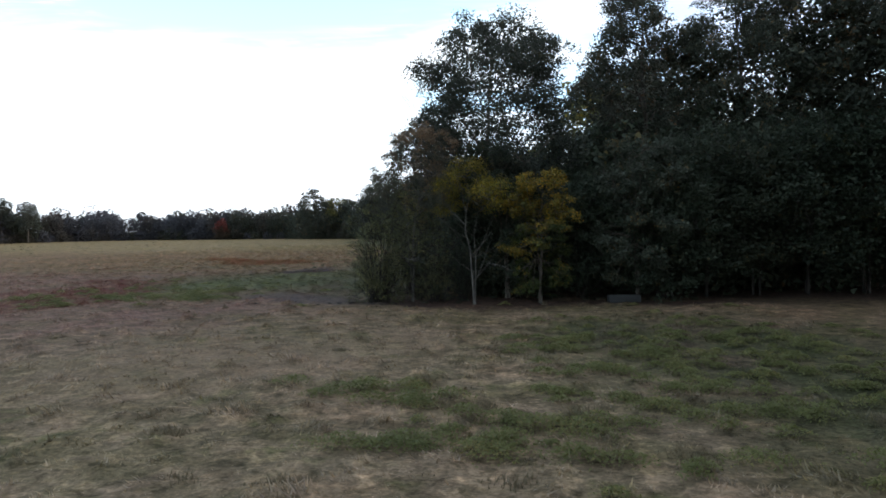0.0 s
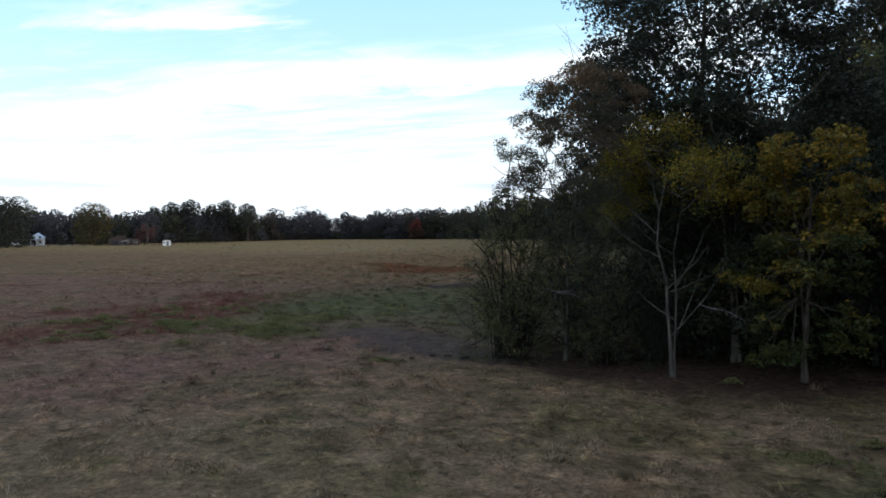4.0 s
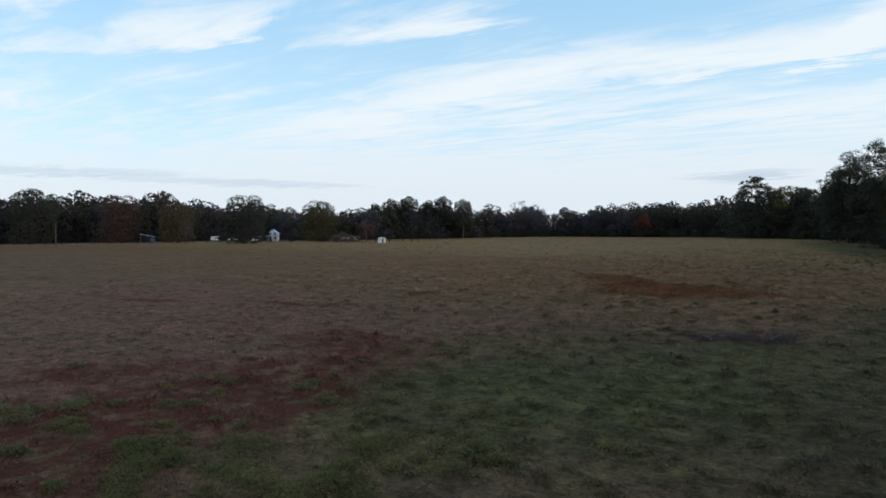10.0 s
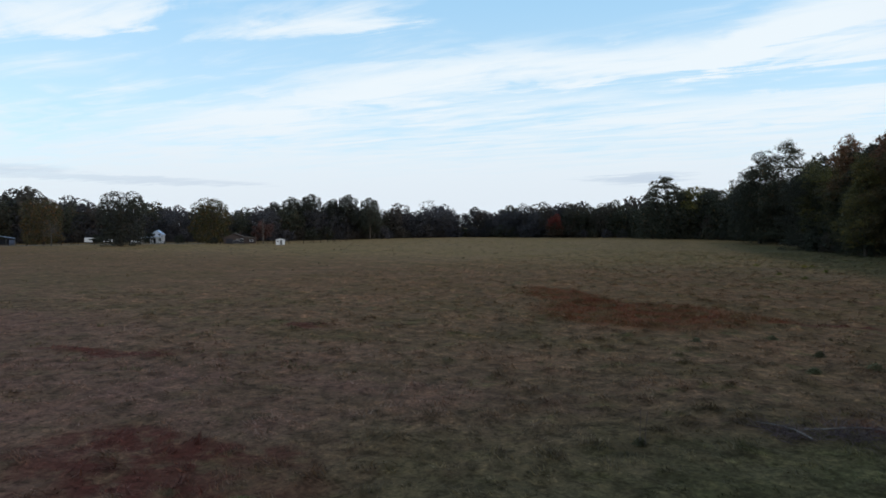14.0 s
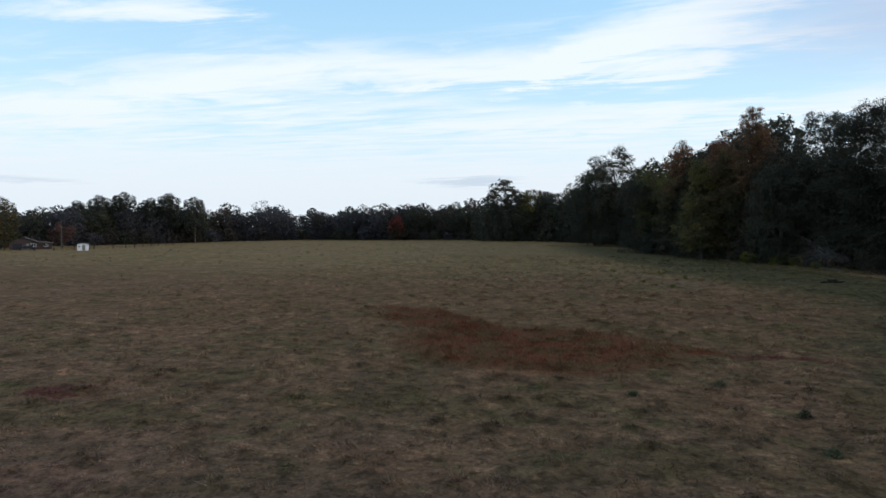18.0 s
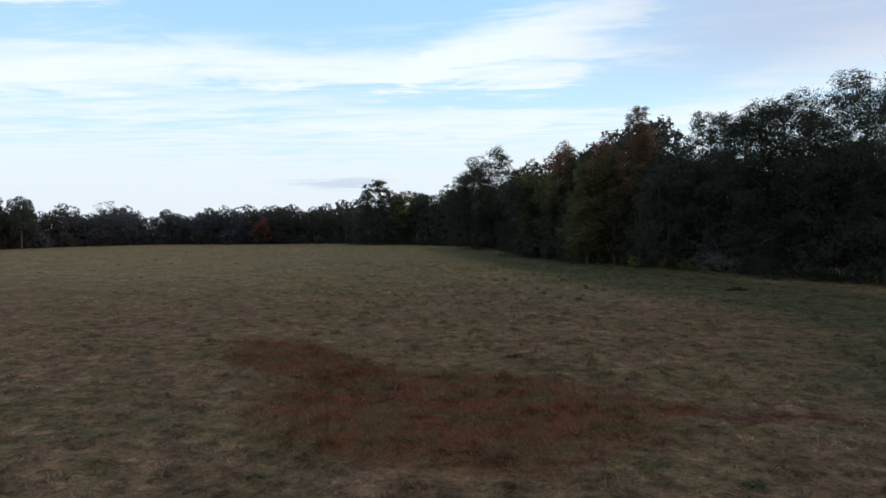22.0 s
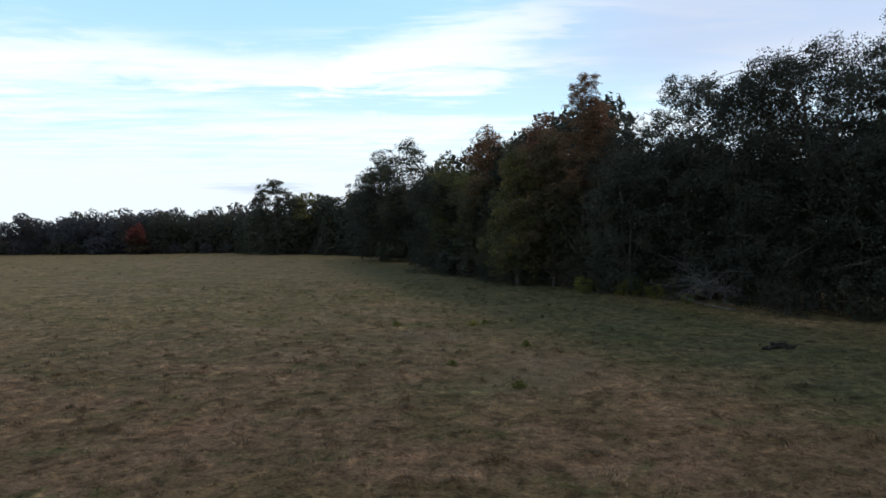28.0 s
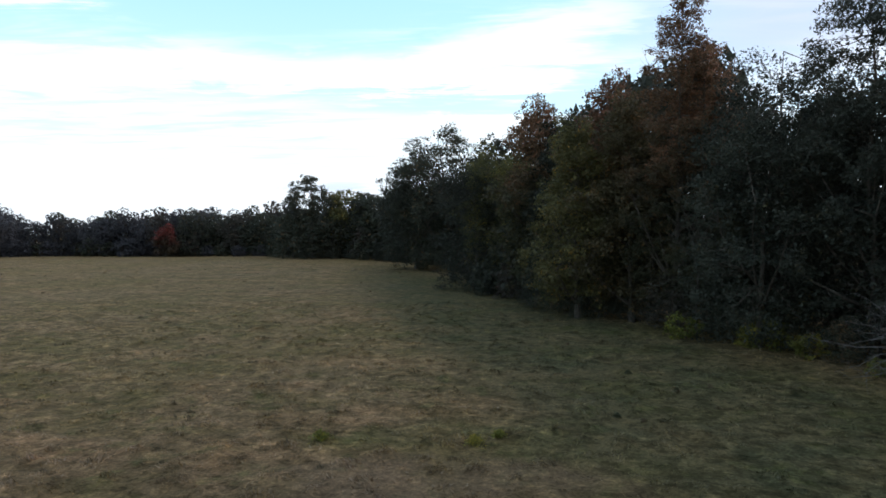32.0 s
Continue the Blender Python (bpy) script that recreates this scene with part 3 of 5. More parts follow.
        g[:, 2] = np.where(rng.uniform(0, 1, m) < 0.3, np.abs(g[:, 2]), g[:, 2])
        g /= np.linalg.norm(g, axis=1)[:, None]
        face = g.copy()
        g *= (rng.uniform(0, 1, (m, 1)) ** 0.34) * s * np.clip(1 + 0.22 * rng.normal(size=(m, 1)), 0.4, 1.35)
        if sprays:
            hub = rng.normal(size=(sprays, 3))
            hub *= 0.85 * s * rng.uniform(0.35, 1.0, (sprays, 1)) ** 0.5 / np.linalg.norm(hub, axis=1)[:, None]
            g = 0.42 * g + hub[rng.integers(0, sprays, m)]
        g[:, 2] *= flatness
        g[:, 2] -= 0.15 * np.hypot(g[:, 0], g[:, 1])
        crown.leaves(c + g, leaf, rng, face=face)
    if core:
        # sprays of leaf deep in the crown, where it is densest
        hz = rng.uniform(0.03, 0.93, core)
        ang, rr = rng.uniform(0, 2 * np.pi, core), radius * profile(hz) * deep * np.sqrt(rng.uniform(0, 1, core))
        z = base + hz * (height - base) * 0.93
        inner = np.column_stack([np.interp(z, axis[:, 2], axis[:, 0]) + np.cos(ang) * rr, np.interp(z, axis[:, 2], axis[:, 1]) + np.sin(ang) * rr, z])
        crown.leaves(inner, max(leaf * 1.5, 0.016 * radius), rng)
    return wood.mesh("trunk", True), crown.mesh("crown")


def dome_tree(seed, height, radius, count, leaf, lobes=10, trunk=0.3, low=0.28, high=0.84, swell=0.46, flat=0.85, skirt=5):
    """A full-leaved tree seen from far off: a stem, a limb to each lobe of the crown, a skirt of low lobes, and leaves over them."""
    rng = np.random.default_rng(seed)
    wood, crown = Quads(), Quads()
    stem = np.array([(0, 0, -0.2), (0.1, 0.05, 0.3 * height), (0.0, 0.2, 0.72 * height)]) + rng.normal(0, 0.08, (3, 3))
    wood.tube(stem, (trunk * 1.4, trunk, trunk * 0.35), 7)
    f = np.linspace(0, 1, lobes)
    size = radius * swell * rng.uniform(0.8, 1.2, lobes) * (1 - 0.25 * f)
    cz = height * (low + (high - low) * f ** 0.9)
    cz[-1] = height - size[-1] * flat
    cz = np.minimum(cz, height * rng.uniform(0.92, 1.0, lobes) - size * flat)
    out = np.clip(radius - size, 0, None) * np.sqrt(np.clip(1 - ((cz / height - 0.42) / 0.62) ** 2, 0.02, 1)) * rng.uniform(0.75, 1.05, lobes)
    out[-1] *= 0.3
    th = 2.4 * np.arange(lobes) + rng.uniform(-0.4, 0.4, lobes)
    mid = np.column_stack([np.cos(th) * out, np.sin(th) * out, cz])
    if skirt:
        a = 2 * np.pi * (np.arange(skirt) + rng.uniform(-0.25, 0.25, skirt)) / skirt
        hang = radius * rng.uniform(0.36, 0.48, skirt)
        foot = np.column_stack([np.cos(a) * (0.9 * radius - hang), np.sin(a) * (0.9 * radius - hang), hang * rng.uniform(0.55, 1.1, skirt)])
        mid, size = np.vstack([mid, foot]), np.r_[size, hang]
    share = (count * size ** 2 / (size ** 2).sum()).astype(int)
    for c, r, m in zip(mid, size, share):
        wood.tube(np.array([stem[1] + (stem[2] - stem[1]) * rng.uniform(0, 0.8), (stem[1] + c) / 2 + (0, 0, 0.5), c]), (trunk * 0.45, trunk * 0.3, 0.05), 4)
        d = rng.normal(size=(m, 3))
        d /= np.linalg.norm(d, axis=1)[:, None]
        ripple = 1 + 0.05 * np.sin(9 * d[:, :1] + c[0]) * np.sin(8 * d[:, 1:2] + c[1]) + 0.03 * np.sin(9 * d[:, 2:] + c[2])
        p = c + d * r * ripple * rng.uniform(0.74, 1.05, (m, 1)) * (1, 1, flat)
        inside_other = np.zeros(m, bool)
        for c2, r2 in zip(mid, size):
            if c2 is not c and abs(r2 - r) + abs(c2[0] - c[0]) > 1e-6:
                inside_other |= (((p - c2) / (r2 * np.array((1, 1, flat)))) ** 2).sum(1) < 0.5
        keep = ~inside_other & (p[:, 2] > 0.2)
        crown.leaves(p[keep], leaf, rng, face=d[keep])
    return wood.mesh("trunk", True), crown.mesh("crown")


def tree(name, x, y, meshes, leafy, bark, label, category="tree", group="", turn=0.0, scale=1.0, tall=1.0, z=0.0):
    """A tree at a place: an Empty at its foot with a trunk and a crown."""
    ob = new(name)
    ob.matrix_basis = pose(x, y, z, 0, 0, turn) @ Matrix.Diagonal((scale, scale, scale * tall, 1))
    tagged(ob, label, category, group)
    for pn, me, mat in (("trunk", meshes[0], bark), ("crown", meshes[1], leafy)):
        o = new(pn, me)
        if not me.materials:
            me.materials.append(mat)
        o.material_slots[0].link = "OBJECT"
        o.material_slots[0].material = mat
        o.parent = ob
    return ob


# ---- ground ----


CELL = 1.3                                             # one tussock to a cell of the pasture
NEAR_X, NEAR_Y = (-100.0, 16.0), (5.0, 216.0)          # the stretch that has them as relief


def chance(i, j, k):
    """A fixed number between 0 and 1 for a cell."""
    v = np.sin(i * 127.1 + j * 311.7 + k * 74.7) * 43758.5453
    return v - np.floor(v)


def tussock_cell(i, j):
    """Centre, radius and height of the tussock in a cell."""
    return (i + 0.15 + 0.7 * chance(i, j, 1)) * CELL, (j + 0.15 + 0.7 * chance(i, j, 2)) * CELL, CELL * (0.32 + 0.36 * chance(i, j, 3)), 0.03 + 0.15 * chance(i, j, 4) ** 1.5


def relief(x, y):
    x, y = np.asarray(x, float), np.asarray(y, float)
    swell = 0.05 * np.sin(x * 0.13 + 1.0) * np.cos(y * 0.11) + 0.03 * np.sin(x * 0.41 + y * 0.33)
    ci, cj = np.floor(x / CELL), np.floor(y / CELL)
    top = np.zeros_like(swell)
    for di in (-1, 0, 1):
        for dj in (-1, 0, 1):
            cx, cy, r, h = tussock_cell(ci + di, cj + dj)
            top = np.maximum(top, h * np.clip(1 - ((x - cx) ** 2 + (y - cy) ** 2) / (r * r), 0, 1) ** 0.8)
    edge = np.minimum.reduce([x - NEAR_X[0], NEAR_X[1] - x, y - NEAR_Y[0], NEAR_Y[1] - y])
    far = np.exp(-((x + 40) ** 2 + (y - 90) ** 2) / 400.0 ** 2)
    return swell * far + top * np.clip(edge / 4.0, 0, 1)


def build_ground():
    def steps(lo, hi, fine):
        out = np.geomspace(3.0, 3000.0, 34)
        return np.concatenate([lo - out[::-1], np.arange(lo, hi, fine), hi + out])

    gx, gy = steps(*NEAR_X, 0.48), steps(*NEAR_Y, 0.48)
    x, y = np.meshgrid(gx, gy, indexing="ij")
    v = np.stack([x, y, relief(x, y) - 0.02], -1)
    nx, ny = len(gx), len(gy)
    i, j = np.meshgrid(np.arange(nx - 1), np.arange(ny - 1), indexing="ij")
    q = Quads()
    q.add(v, np.stack([i * ny + j, (i + 1) * ny + j, (i + 1) * ny + j + 1, i * ny + j + 1], -1))
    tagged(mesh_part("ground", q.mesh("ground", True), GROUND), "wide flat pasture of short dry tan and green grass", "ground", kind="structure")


build_ground()


def inside(x, y, patches, grow=1.0):
    hit = np.zeros(len(x), bool)
    for cx, cy, a, b, turn in patches:
        c, s = math.cos(radians(turn)), math.sin(radians(turn))
        dx, dy = x - cx, y - cy
        hit |= ((dx * c + dy * s) / a) ** 2 + ((dy * c - dx * s) / b) ** 2 < grow
    return hit


def noise_grid(x, y):
    """A cheap smooth field between 0 and 1."""
    v = np.sin(x * 0.71 + 1.3 * np.sin(y * 0.37)) + np.sin(y * 0.83 + 1.7 * np.sin(x * 0.29)) + np.sin((x + y) * 0.53 + np.sin(x * 0.61 - y * 0.47) * 2)
    return np.clip(v / 6 + 0.5, 0, 1)


def scatter_grass(seed, xs, ys, blades, tall, wide, spread):
    rng = np.random.default_rng(seed)
    m = len(xs)
    big = np.repeat(tall, blades)
    cx = np.repeat(xs, blades) + rng.normal(0, 1, m * blades) * np.repeat(spread, blades)
    cy = np.repeat(ys, blades) + rng.normal(0, 1, m * blades) * np.repeat(spread, blades)
    th = 7.0 * noise_grid(cx * 0.9 + 40, cy * 0.9) + rng.normal(0, 0.9, m * blades)
    bend = rng.uniform(0.3, 1.7, m * blades)
    ht = big * rng.uniform(0.5, 1.3, m * blades)
    w = np.repeat(wide, blades) * rng.uniform(0.6, 1.4, m * blades)
    d = np.column_stack([np.cos(th), np.sin(th), np.zeros(len(th))])
    face = rng.uniform(0, np.pi, m * blades)
    s = np.column_stack([np.cos(face), np.sin(face), np.zeros(len(th))])
    root = np.column_stack([cx, cy, relief(cx, cy) - 0.04])
    tip = root + d * (ht * bend)[:, None] + np.array([0, 0, 1.0]) * (ht * (1.1 - 0.5 * bend))[:, None]
    v = np.stack([root - s * w[:, None], root + s * w[:, None], tip], 1)
    q = Quads()
    q.add(v, np.arange(3 * len(v)).reshape(-1, 3), 3)
    return q.mesh("grass")


def build_grass():
    rng = np.random.default_rng(5)
    # strewn along the line of flight, thinning with distance from it
    line = np.array([(0, 6), (-4, 28), (-22, 50), (-36, 72), (-40, 95), (-42, 130), (-40, 185)])
    n_t = 260000
    seg = rng.uniform(0, len(line) - 1.001, n_t)
    k = seg.astype(int)
    base = line[k] + (line[k + 1] - line[k]) * (seg - k)[:, None]
    base += rng.normal(0, 1, (n_t, 2)) * (20, 14) + (-1, 15)
    # most tufts gather on the tussocks, the rest lie between them
    ci, cj = np.meshgrid(np.arange(NEAR_X[0] // CELL, NEAR_X[1] // CELL), np.arange(NEAR_Y[0] // CELL, NEAR_Y[1] // CELL), indexing="ij")
    hx, hy, hr, hh = (a.ravel() for a in tussock_cell(ci, cj))
    hub, size = np.column_stack([hx, hy]), hr * 0.42
    way = np.concatenate([np.linspace(a, b, 12) for a, b in zip(line, line[1:])]) + (-1, 15)
    gap = np.min(np.hypot(hub[:, None, 0] - way[None, :, 0], hub[:, None, 1] - way[None, :, 1]), axis=1)
    weight = hr ** 2 * (0.4 + hh / 0.1) * np.exp(-(gap / 30.0) ** 2)
    pick = rng.choice(len(hub), 84000, p=weight / weight.sum())
    off = rng.normal(0, 1, (len(pick), 2)) * size[pick][:, None]
    lump = np.exp(-(off ** 2).sum(1) / (2 * size[pick] ** 2)) * (0.5 + hh[pick] / 0.12)
    loose = base[13000:13000 + 38000]
    x, y = np.r_[hub[pick, 0] + off[:, 0], loose[:, 0]], np.r_[hub[pick, 1] + off[:, 1], loose[:, 1]]
    tall = np.r_[(0.05 + 0.36 * lump * size[pick]) * rng.uniform(0.7, 1.5, len(pick)), 0.06 * rng.uniform(0.5, 1.6, len(loose))]
    patch = inside(x, y, RED_WEED)
    tall[patch] = np.maximum(tall[patch] * 2.0, 0.24)
    patch = inside(x, y, RED_GRASS)
    tall[patch] = np.maximum(tall[patch] * 1.7, 0.1)
    tall[inside(x, y, MUD + SHADED_LITTER)] *= 0.35
    # the red weeds stand thicker and taller
    spot = np.concatenate([rng.uniform(-1, 1, (4200, 2)) * (a, b) @ np.array([[math.cos(radians(t)), math.sin(radians(t))], [-math.sin(radians(t)), math.cos(radians(t))]]) + (cx, cy)
                           for cx, cy, a, b, t in RED_WEED[:2]])
    spot = spot[inside(spot[:, 0], spot[:, 1], RED_WEED)]
    spot = spot[noise_grid(spot[:, 0] * 2.6, spot[:, 1] * 2.6) > 0.42] + rng.normal(0, 0.7, 2)
    spot += rng.normal(0, 0.55, spot.shape)
    x, y, tall = np.r_[x, spot[:, 0]], np.r_[y, spot[:, 1]], np.r_[tall, rng.uniform(0.12, 0.27, len(spot))]
    wide = rng.uniform(0.018, 0.034, len(x))
    me = scatter_grass(6, x, y, 5, tall, wide, np.full(len(x), 0.13))
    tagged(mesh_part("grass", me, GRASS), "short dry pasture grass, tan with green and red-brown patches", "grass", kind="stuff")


build_grass()

# ---- the grove by the start ----
GROVE = "trees of the grove"


def arching_shrub(seed, stems, height, reach, leaf, twigs=12, per_twig=8, lean=(0.0, 0.0)):
    """A straggling shrub: thin stems that rise and arch over, with twigs along them and small leaves along the twigs."""
    rng = np.random.default_rng(seed)
    wood, crown = Quads(), Quads()
    spots = []
    for k in range(stems):
        th = rng.uniform(0, 2 * np.pi)
        out = reach * rng.uniform(0.25, 1.0) ** 0.7
        top = height * rng.uniform(0.35, 1.0) * (1.0 - 0.35 * out / reach)
        way = np.array([math.cos(th), math.sin(th)])
        foot = np.r_[rng.normal(0, 0.3, 2) + 0.25 * way, -0.1]
        tip = np.r_[way * out + np.array(lean) * out * 0.3, top * rng.uniform(0.7, 1.0)]
        mid = np.r_[way * out * 0.3 + rng.normal(0, 0.3, 2), top * 0.72]
        t = np.linspace(0, 1, 9)[:, None]
        q = (1 - t) ** 2 * foot + 2 * t * (1 - t) * mid + t ** 2 * tip + rng.normal(0, 0.07, (9, 3)) * t
        wood.tube(q, np.linspace(rng.uniform(0.022, 0.05), 0.006, 9), 5)
        for _ in range(twigs):
            f = rng.uniform(0.22, 1.0)
            at = np.array([np.interp(f, t[:, 0], q[:, i]) for i in range(3)])
            d = rng.normal(0, 1, 3) + np.r_[way, 0.35] * 0.7
            d /= np.linalg.norm(d)
            ln = rng.uniform(0.35, 1.15) * (1.15 - 0.5 * f)
            e = at + d * ln
            e[2] = max(e[2], 0.1)
            m = (at + e) / 2 + rng.normal(0, 0.06, 3) + (0, 0, 0.06)
            wood.tube(np.array([at, m, e]), (0.010, 0.007, 0.003), 3)
            g = rng.uniform(0.2, 1.05, (per_twig, 1))
            spots.append((1 - g) ** 2 * at + 2 * g * (1 - g) * m + g ** 2 * e + rng.normal(0, 0.06, (per_twig, 3)))
    crown.leaves(np.concatenate(spots), leaf, rng, narrow=0.5)
    return wood.mesh("trunk", True), crown.mesh("crown")


def build_grove():
    big = tree_meshes(11, 23.2, 7.4, 7.1, 0.34, 86000, 0.092, "oak", 125, 0.24, 20, 0.008, twigs=1, core=6500, sprays=14, deep=0.8)
    tree("oak_tree", -4.6, 55.0, big, GREEN, BARK, "tall dark green oak with an airy rounded crown", group=GROVE)
    two = tree_meshes(12, 28.0, 7.0, 7.0, 0.48, 66000, 0.105, "oak", 105, 0.24, 17, 0.02, twigs=1, core=8000, sprays=12, deep=0.8)
    rear = tree_meshes(13, 25.0, 6.0, 7.6, 0.4, 14000, 0.19, "oak", 75, 0.26, 9, 0.02, sides=5, core=2500, sprays=6, deep=0.8)
    tall_l = "very tall dark oak with thick forked limbs and gaps of sky"
    tree("oak_tree", 10.2, 64.5, two, OAKY, BARK, tall_l, group=GROVE)
    tree("oak_tree", 18.5, 63.0, two, OAKY, BARK, tall_l, group=GROVE, turn=130, scale=0.97)
    for x, y, tn, sc in ((27.5, 61.0, 70, 1.14), (36.0, 60.0, 250, 0.95), (31.0, 56.5, 10, 1.18), (24.0, 67.0, 300, 1.15)):
        tree("oak_tree", x, y, rear, OAKY, BARK, "tall dark oak behind the thicket of the grove", group=GROVE, turn=tn, scale=sc)
    # never in view: oaks added on the right to shade the ground
    for x, y, tn, sc in ((33.0, 46.0, 160, 1.1), (27.0, 31.0, 45, 1.1), (23.5, 17.0, 210, 1.15), (20.0, 3.0, 330, 1.1), (17.0, -9.0, 120, 1.1)):
        tree("oak_tree", x, y, rear, OAKY, BARK, "unseen dark oak added beside the grove to shade the field", group=GROVE, turn=tn, scale=sc)
    slim = tree_meshes(21, 10.6, 2.0, 2.9, 0.08, 15000, 0.044, "oak", 50, 0.27, 14, 0.02, stems=2, twigs=2, leafy=0.55, crook=0.022)
    tree("young_tree", -4.3, 45.3, slim, GOLD, PALE, "slender young tree with a pale forked trunk and yellow top", group=GROVE)
    pair = tree_meshes(22, 12.6, 3.0, 3.1, 0.07, 44000, 0.036, "oak", 74, 0.235, 12, 0.015, stems=3, twigs=2, leafy=0.42, crook=0.022, sprays=5)
    tree("young_tree", -9.1, 47.0, pair, PINK, PALE, "thin many-stemmed young tree with brownish red leaves on top", group=GROVE, turn=40, scale=1.05)
    gold = tree_meshes(23, 9.8, 0.8, 2.6, 0.09, 21000, 0.07, "oak", 60, 0.28, 14, 0.03, stems=3, twigs=1, core=300, sprays=6)
    tree("young_tree", 0.2, 46.4, gold, GOLD, BARK, "leafy young tree turning from green to orange gold", group=GROVE)
    tree("young_tree", 7.0, 48.0, gold, OAKY, BARK, "leafy young tree with a few orange leaves in the thicket", group=GROVE, turn=150, scale=1.3)
    tree("young_tree", -2.2, 48.8, gold, THICKET, BARK, "dark green young tree behind the golden one", group=GROVE, turn=250, scale=1.25)
    edge = arching_shrub(27, 46, 9.6, 3.2, 0.04, 15, 24, (-0.3, -0.2))
    body = tree_meshes(27, 9.0, 0.1, 3.4, 0.05, 13000, 0.043, "bush", 110, 0.16, 26, 0.005, stems=5, twigs=2, sprays=6, crook=0.004)
    tree("shrub", -11.5, 47.3, body, SHRUBBY, ROTTEN, "upright dull green shrub behind the straggling one", "shrub", GROVE, turn=75, scale=0.92, tall=1.1)
    tree("shrub", -8.6, 48.4, body, SHRUBBY, ROTTEN, "tall dull green shrub under the pale young trees", "shrub", GROVE, turn=310, scale=0.88)
    tree("shrub", -6.9, 47.0, body, THICKET, ROTTEN, "dark green shrub behind the pale stems", "shrub", GROVE, turn=175, scale=0.68)
    tree("shrub", -11.6, 46.9, edge, SHRUBBY, ROTTEN, "straggling dull green shrub with arching twigs at the grove's corner", "shrub", GROVE)
    loose = arching_shrub(28, 42, 7.8, 3.0, 0.042, 14, 20)
    tree("shrub", -12.6, 51.8, loose, SHRUBBY, ROTTEN, "straggling half-bare shrub at the grove's corner", "shrub", GROVE, turn=120, scale=0.85)
    tree("shrub", -7.4, 46.6, loose, SHRUBBY, ROTTEN, "low straggling shrub round the pale young trees", "shrub", GROVE, turn=60, scale=0.6)
    tree("shrub", -8.2, 51.5, edge, THICKET, ROTTEN, "dense dark green shrub under the tall oak", "shrub", GROVE, turn=200, scale=0.95)
    tree("shrub", -10.5, 55.5, loose, THICKET, ROTTEN, "dark shrub under the tall oak", "shrub", GROVE, turn=290, scale=1.15)
    tree("shrub", -5.4, 47.8, edge, THICKET, ROTTEN, "dense dark green shrub behind the pale young trees", "shrub", GROVE, turn=20, scale=0.6)
    thick = tree_meshes(25, 9.5, 0.2, 3.6, 0.10, 15000, 0.07, "bush", 70, 0.27, 12, 0.03, stems=4, core=5000, sprays=7, deep=0.8)
    thick_c = tree_meshes(26, 9.5, 0.2, 3.6, 0.10, 3600, 0.16, "bush", 50, 0.29, 8, 0.03, sides=5, stems=3, core=900, deep=0.8)
    hollow_t = tree_meshes(29, 10.5, 1.6, 3.8, 0.07, 10000, 0.083, "oak", 70, 0.27, 12, 0.03, stems=3, core=3600, sprays=7, deep=0.85)
    rng = np.random.default_rng(31)
    # the five from (27, 42) to (17, -2) are unseen, added for shade
    spots = [(3.0, 50.5, 1.05), (9.0, 49.5, 1.15), (12.5, 51.0, 1.25), (16.5, 52.5, 1.2), (20.5, 53.5, 1.35), (25.0, 54.5, 1.3), (29.5, 55.0, 1.35),
             (34.0, 55.0, 1.5), (27.0, 42.0, 1.2), (26.0, 37.0, 1.2), (22.5, 25.0, 1.2), (20.0, 10.0, 1.25), (17.0, -2.0, 1.2), (16.0, 60.5, 1.75), (24.5, 63.0, 1.8), (33.0, 63.5, 1.8), (7.0, 60.0, 1.6), (2.5, 63.0, 1.5), (12.0, 67.0, 1.9), (22.0, 69.0, 1.9), (32.0, 69.0, 1.9), (42.0, 60.0, 1.8), (-1.5, 50.5, 0.85), (-4.5, 50.5, 0.75), (38.5, 55.5, 1.4), (6.0, 55.0, 1.25), (0.5, 57.0, 1.1), (14.0, 57.5, 1.35), (22.0, 58.5, 1.4),
             (30.0, 60.0, 1.4), (-5.0, 57.0, 0.95), (-4.6, 52.8, 0.8), (9.5, 61.0, 1.3)]
    for x, y, s in spots:
        tree("thicket_tree", x, y, thick_c if y > 55.2 else hollow_t if x > 10 else thick, THICKET, ROTTEN, "dense dark green understorey tree in the grove", group=GROVE, turn=rng.uniform(0, 360), scale=s)


build_grove()

# ---- the wood's edge along the right of the field ----
EDGE = "trees of the wood's edge"
# the stretch with y under 136 is unseen, added to shade the field
LINE = [(-118, 345), (-98, 328), (-80, 309), (-64, 287), (-56, 255), (-50, 230), (-41, 208), (-32, 197), (-22.5, 186), (-18, 174), (-12, 165), (-5, 158), (2, 150), (6, 136), (6, 118), (4, 100), (4, 82), (8, 70)]


def along(line, step):
    pts = np.array(line, float)
    seg = np.diff(pts, axis=0)
    ln = np.linalg.norm(seg, axis=1)
    s = np.r_[0, np.cumsum(ln)]
    d = np.arange(0, s[-1], step)
    x, y = np.interp(d, s, pts[:, 0]), np.interp(d, s, pts[:, 1])
    k = np.clip(np.searchsorted(s, d, side="right") - 1, 0, len(seg) - 1)
    t = seg[k] / ln[k][:, None]
    return np.column_stack([x, y]), np.column_stack([-t[:, 1], t[:, 0]])


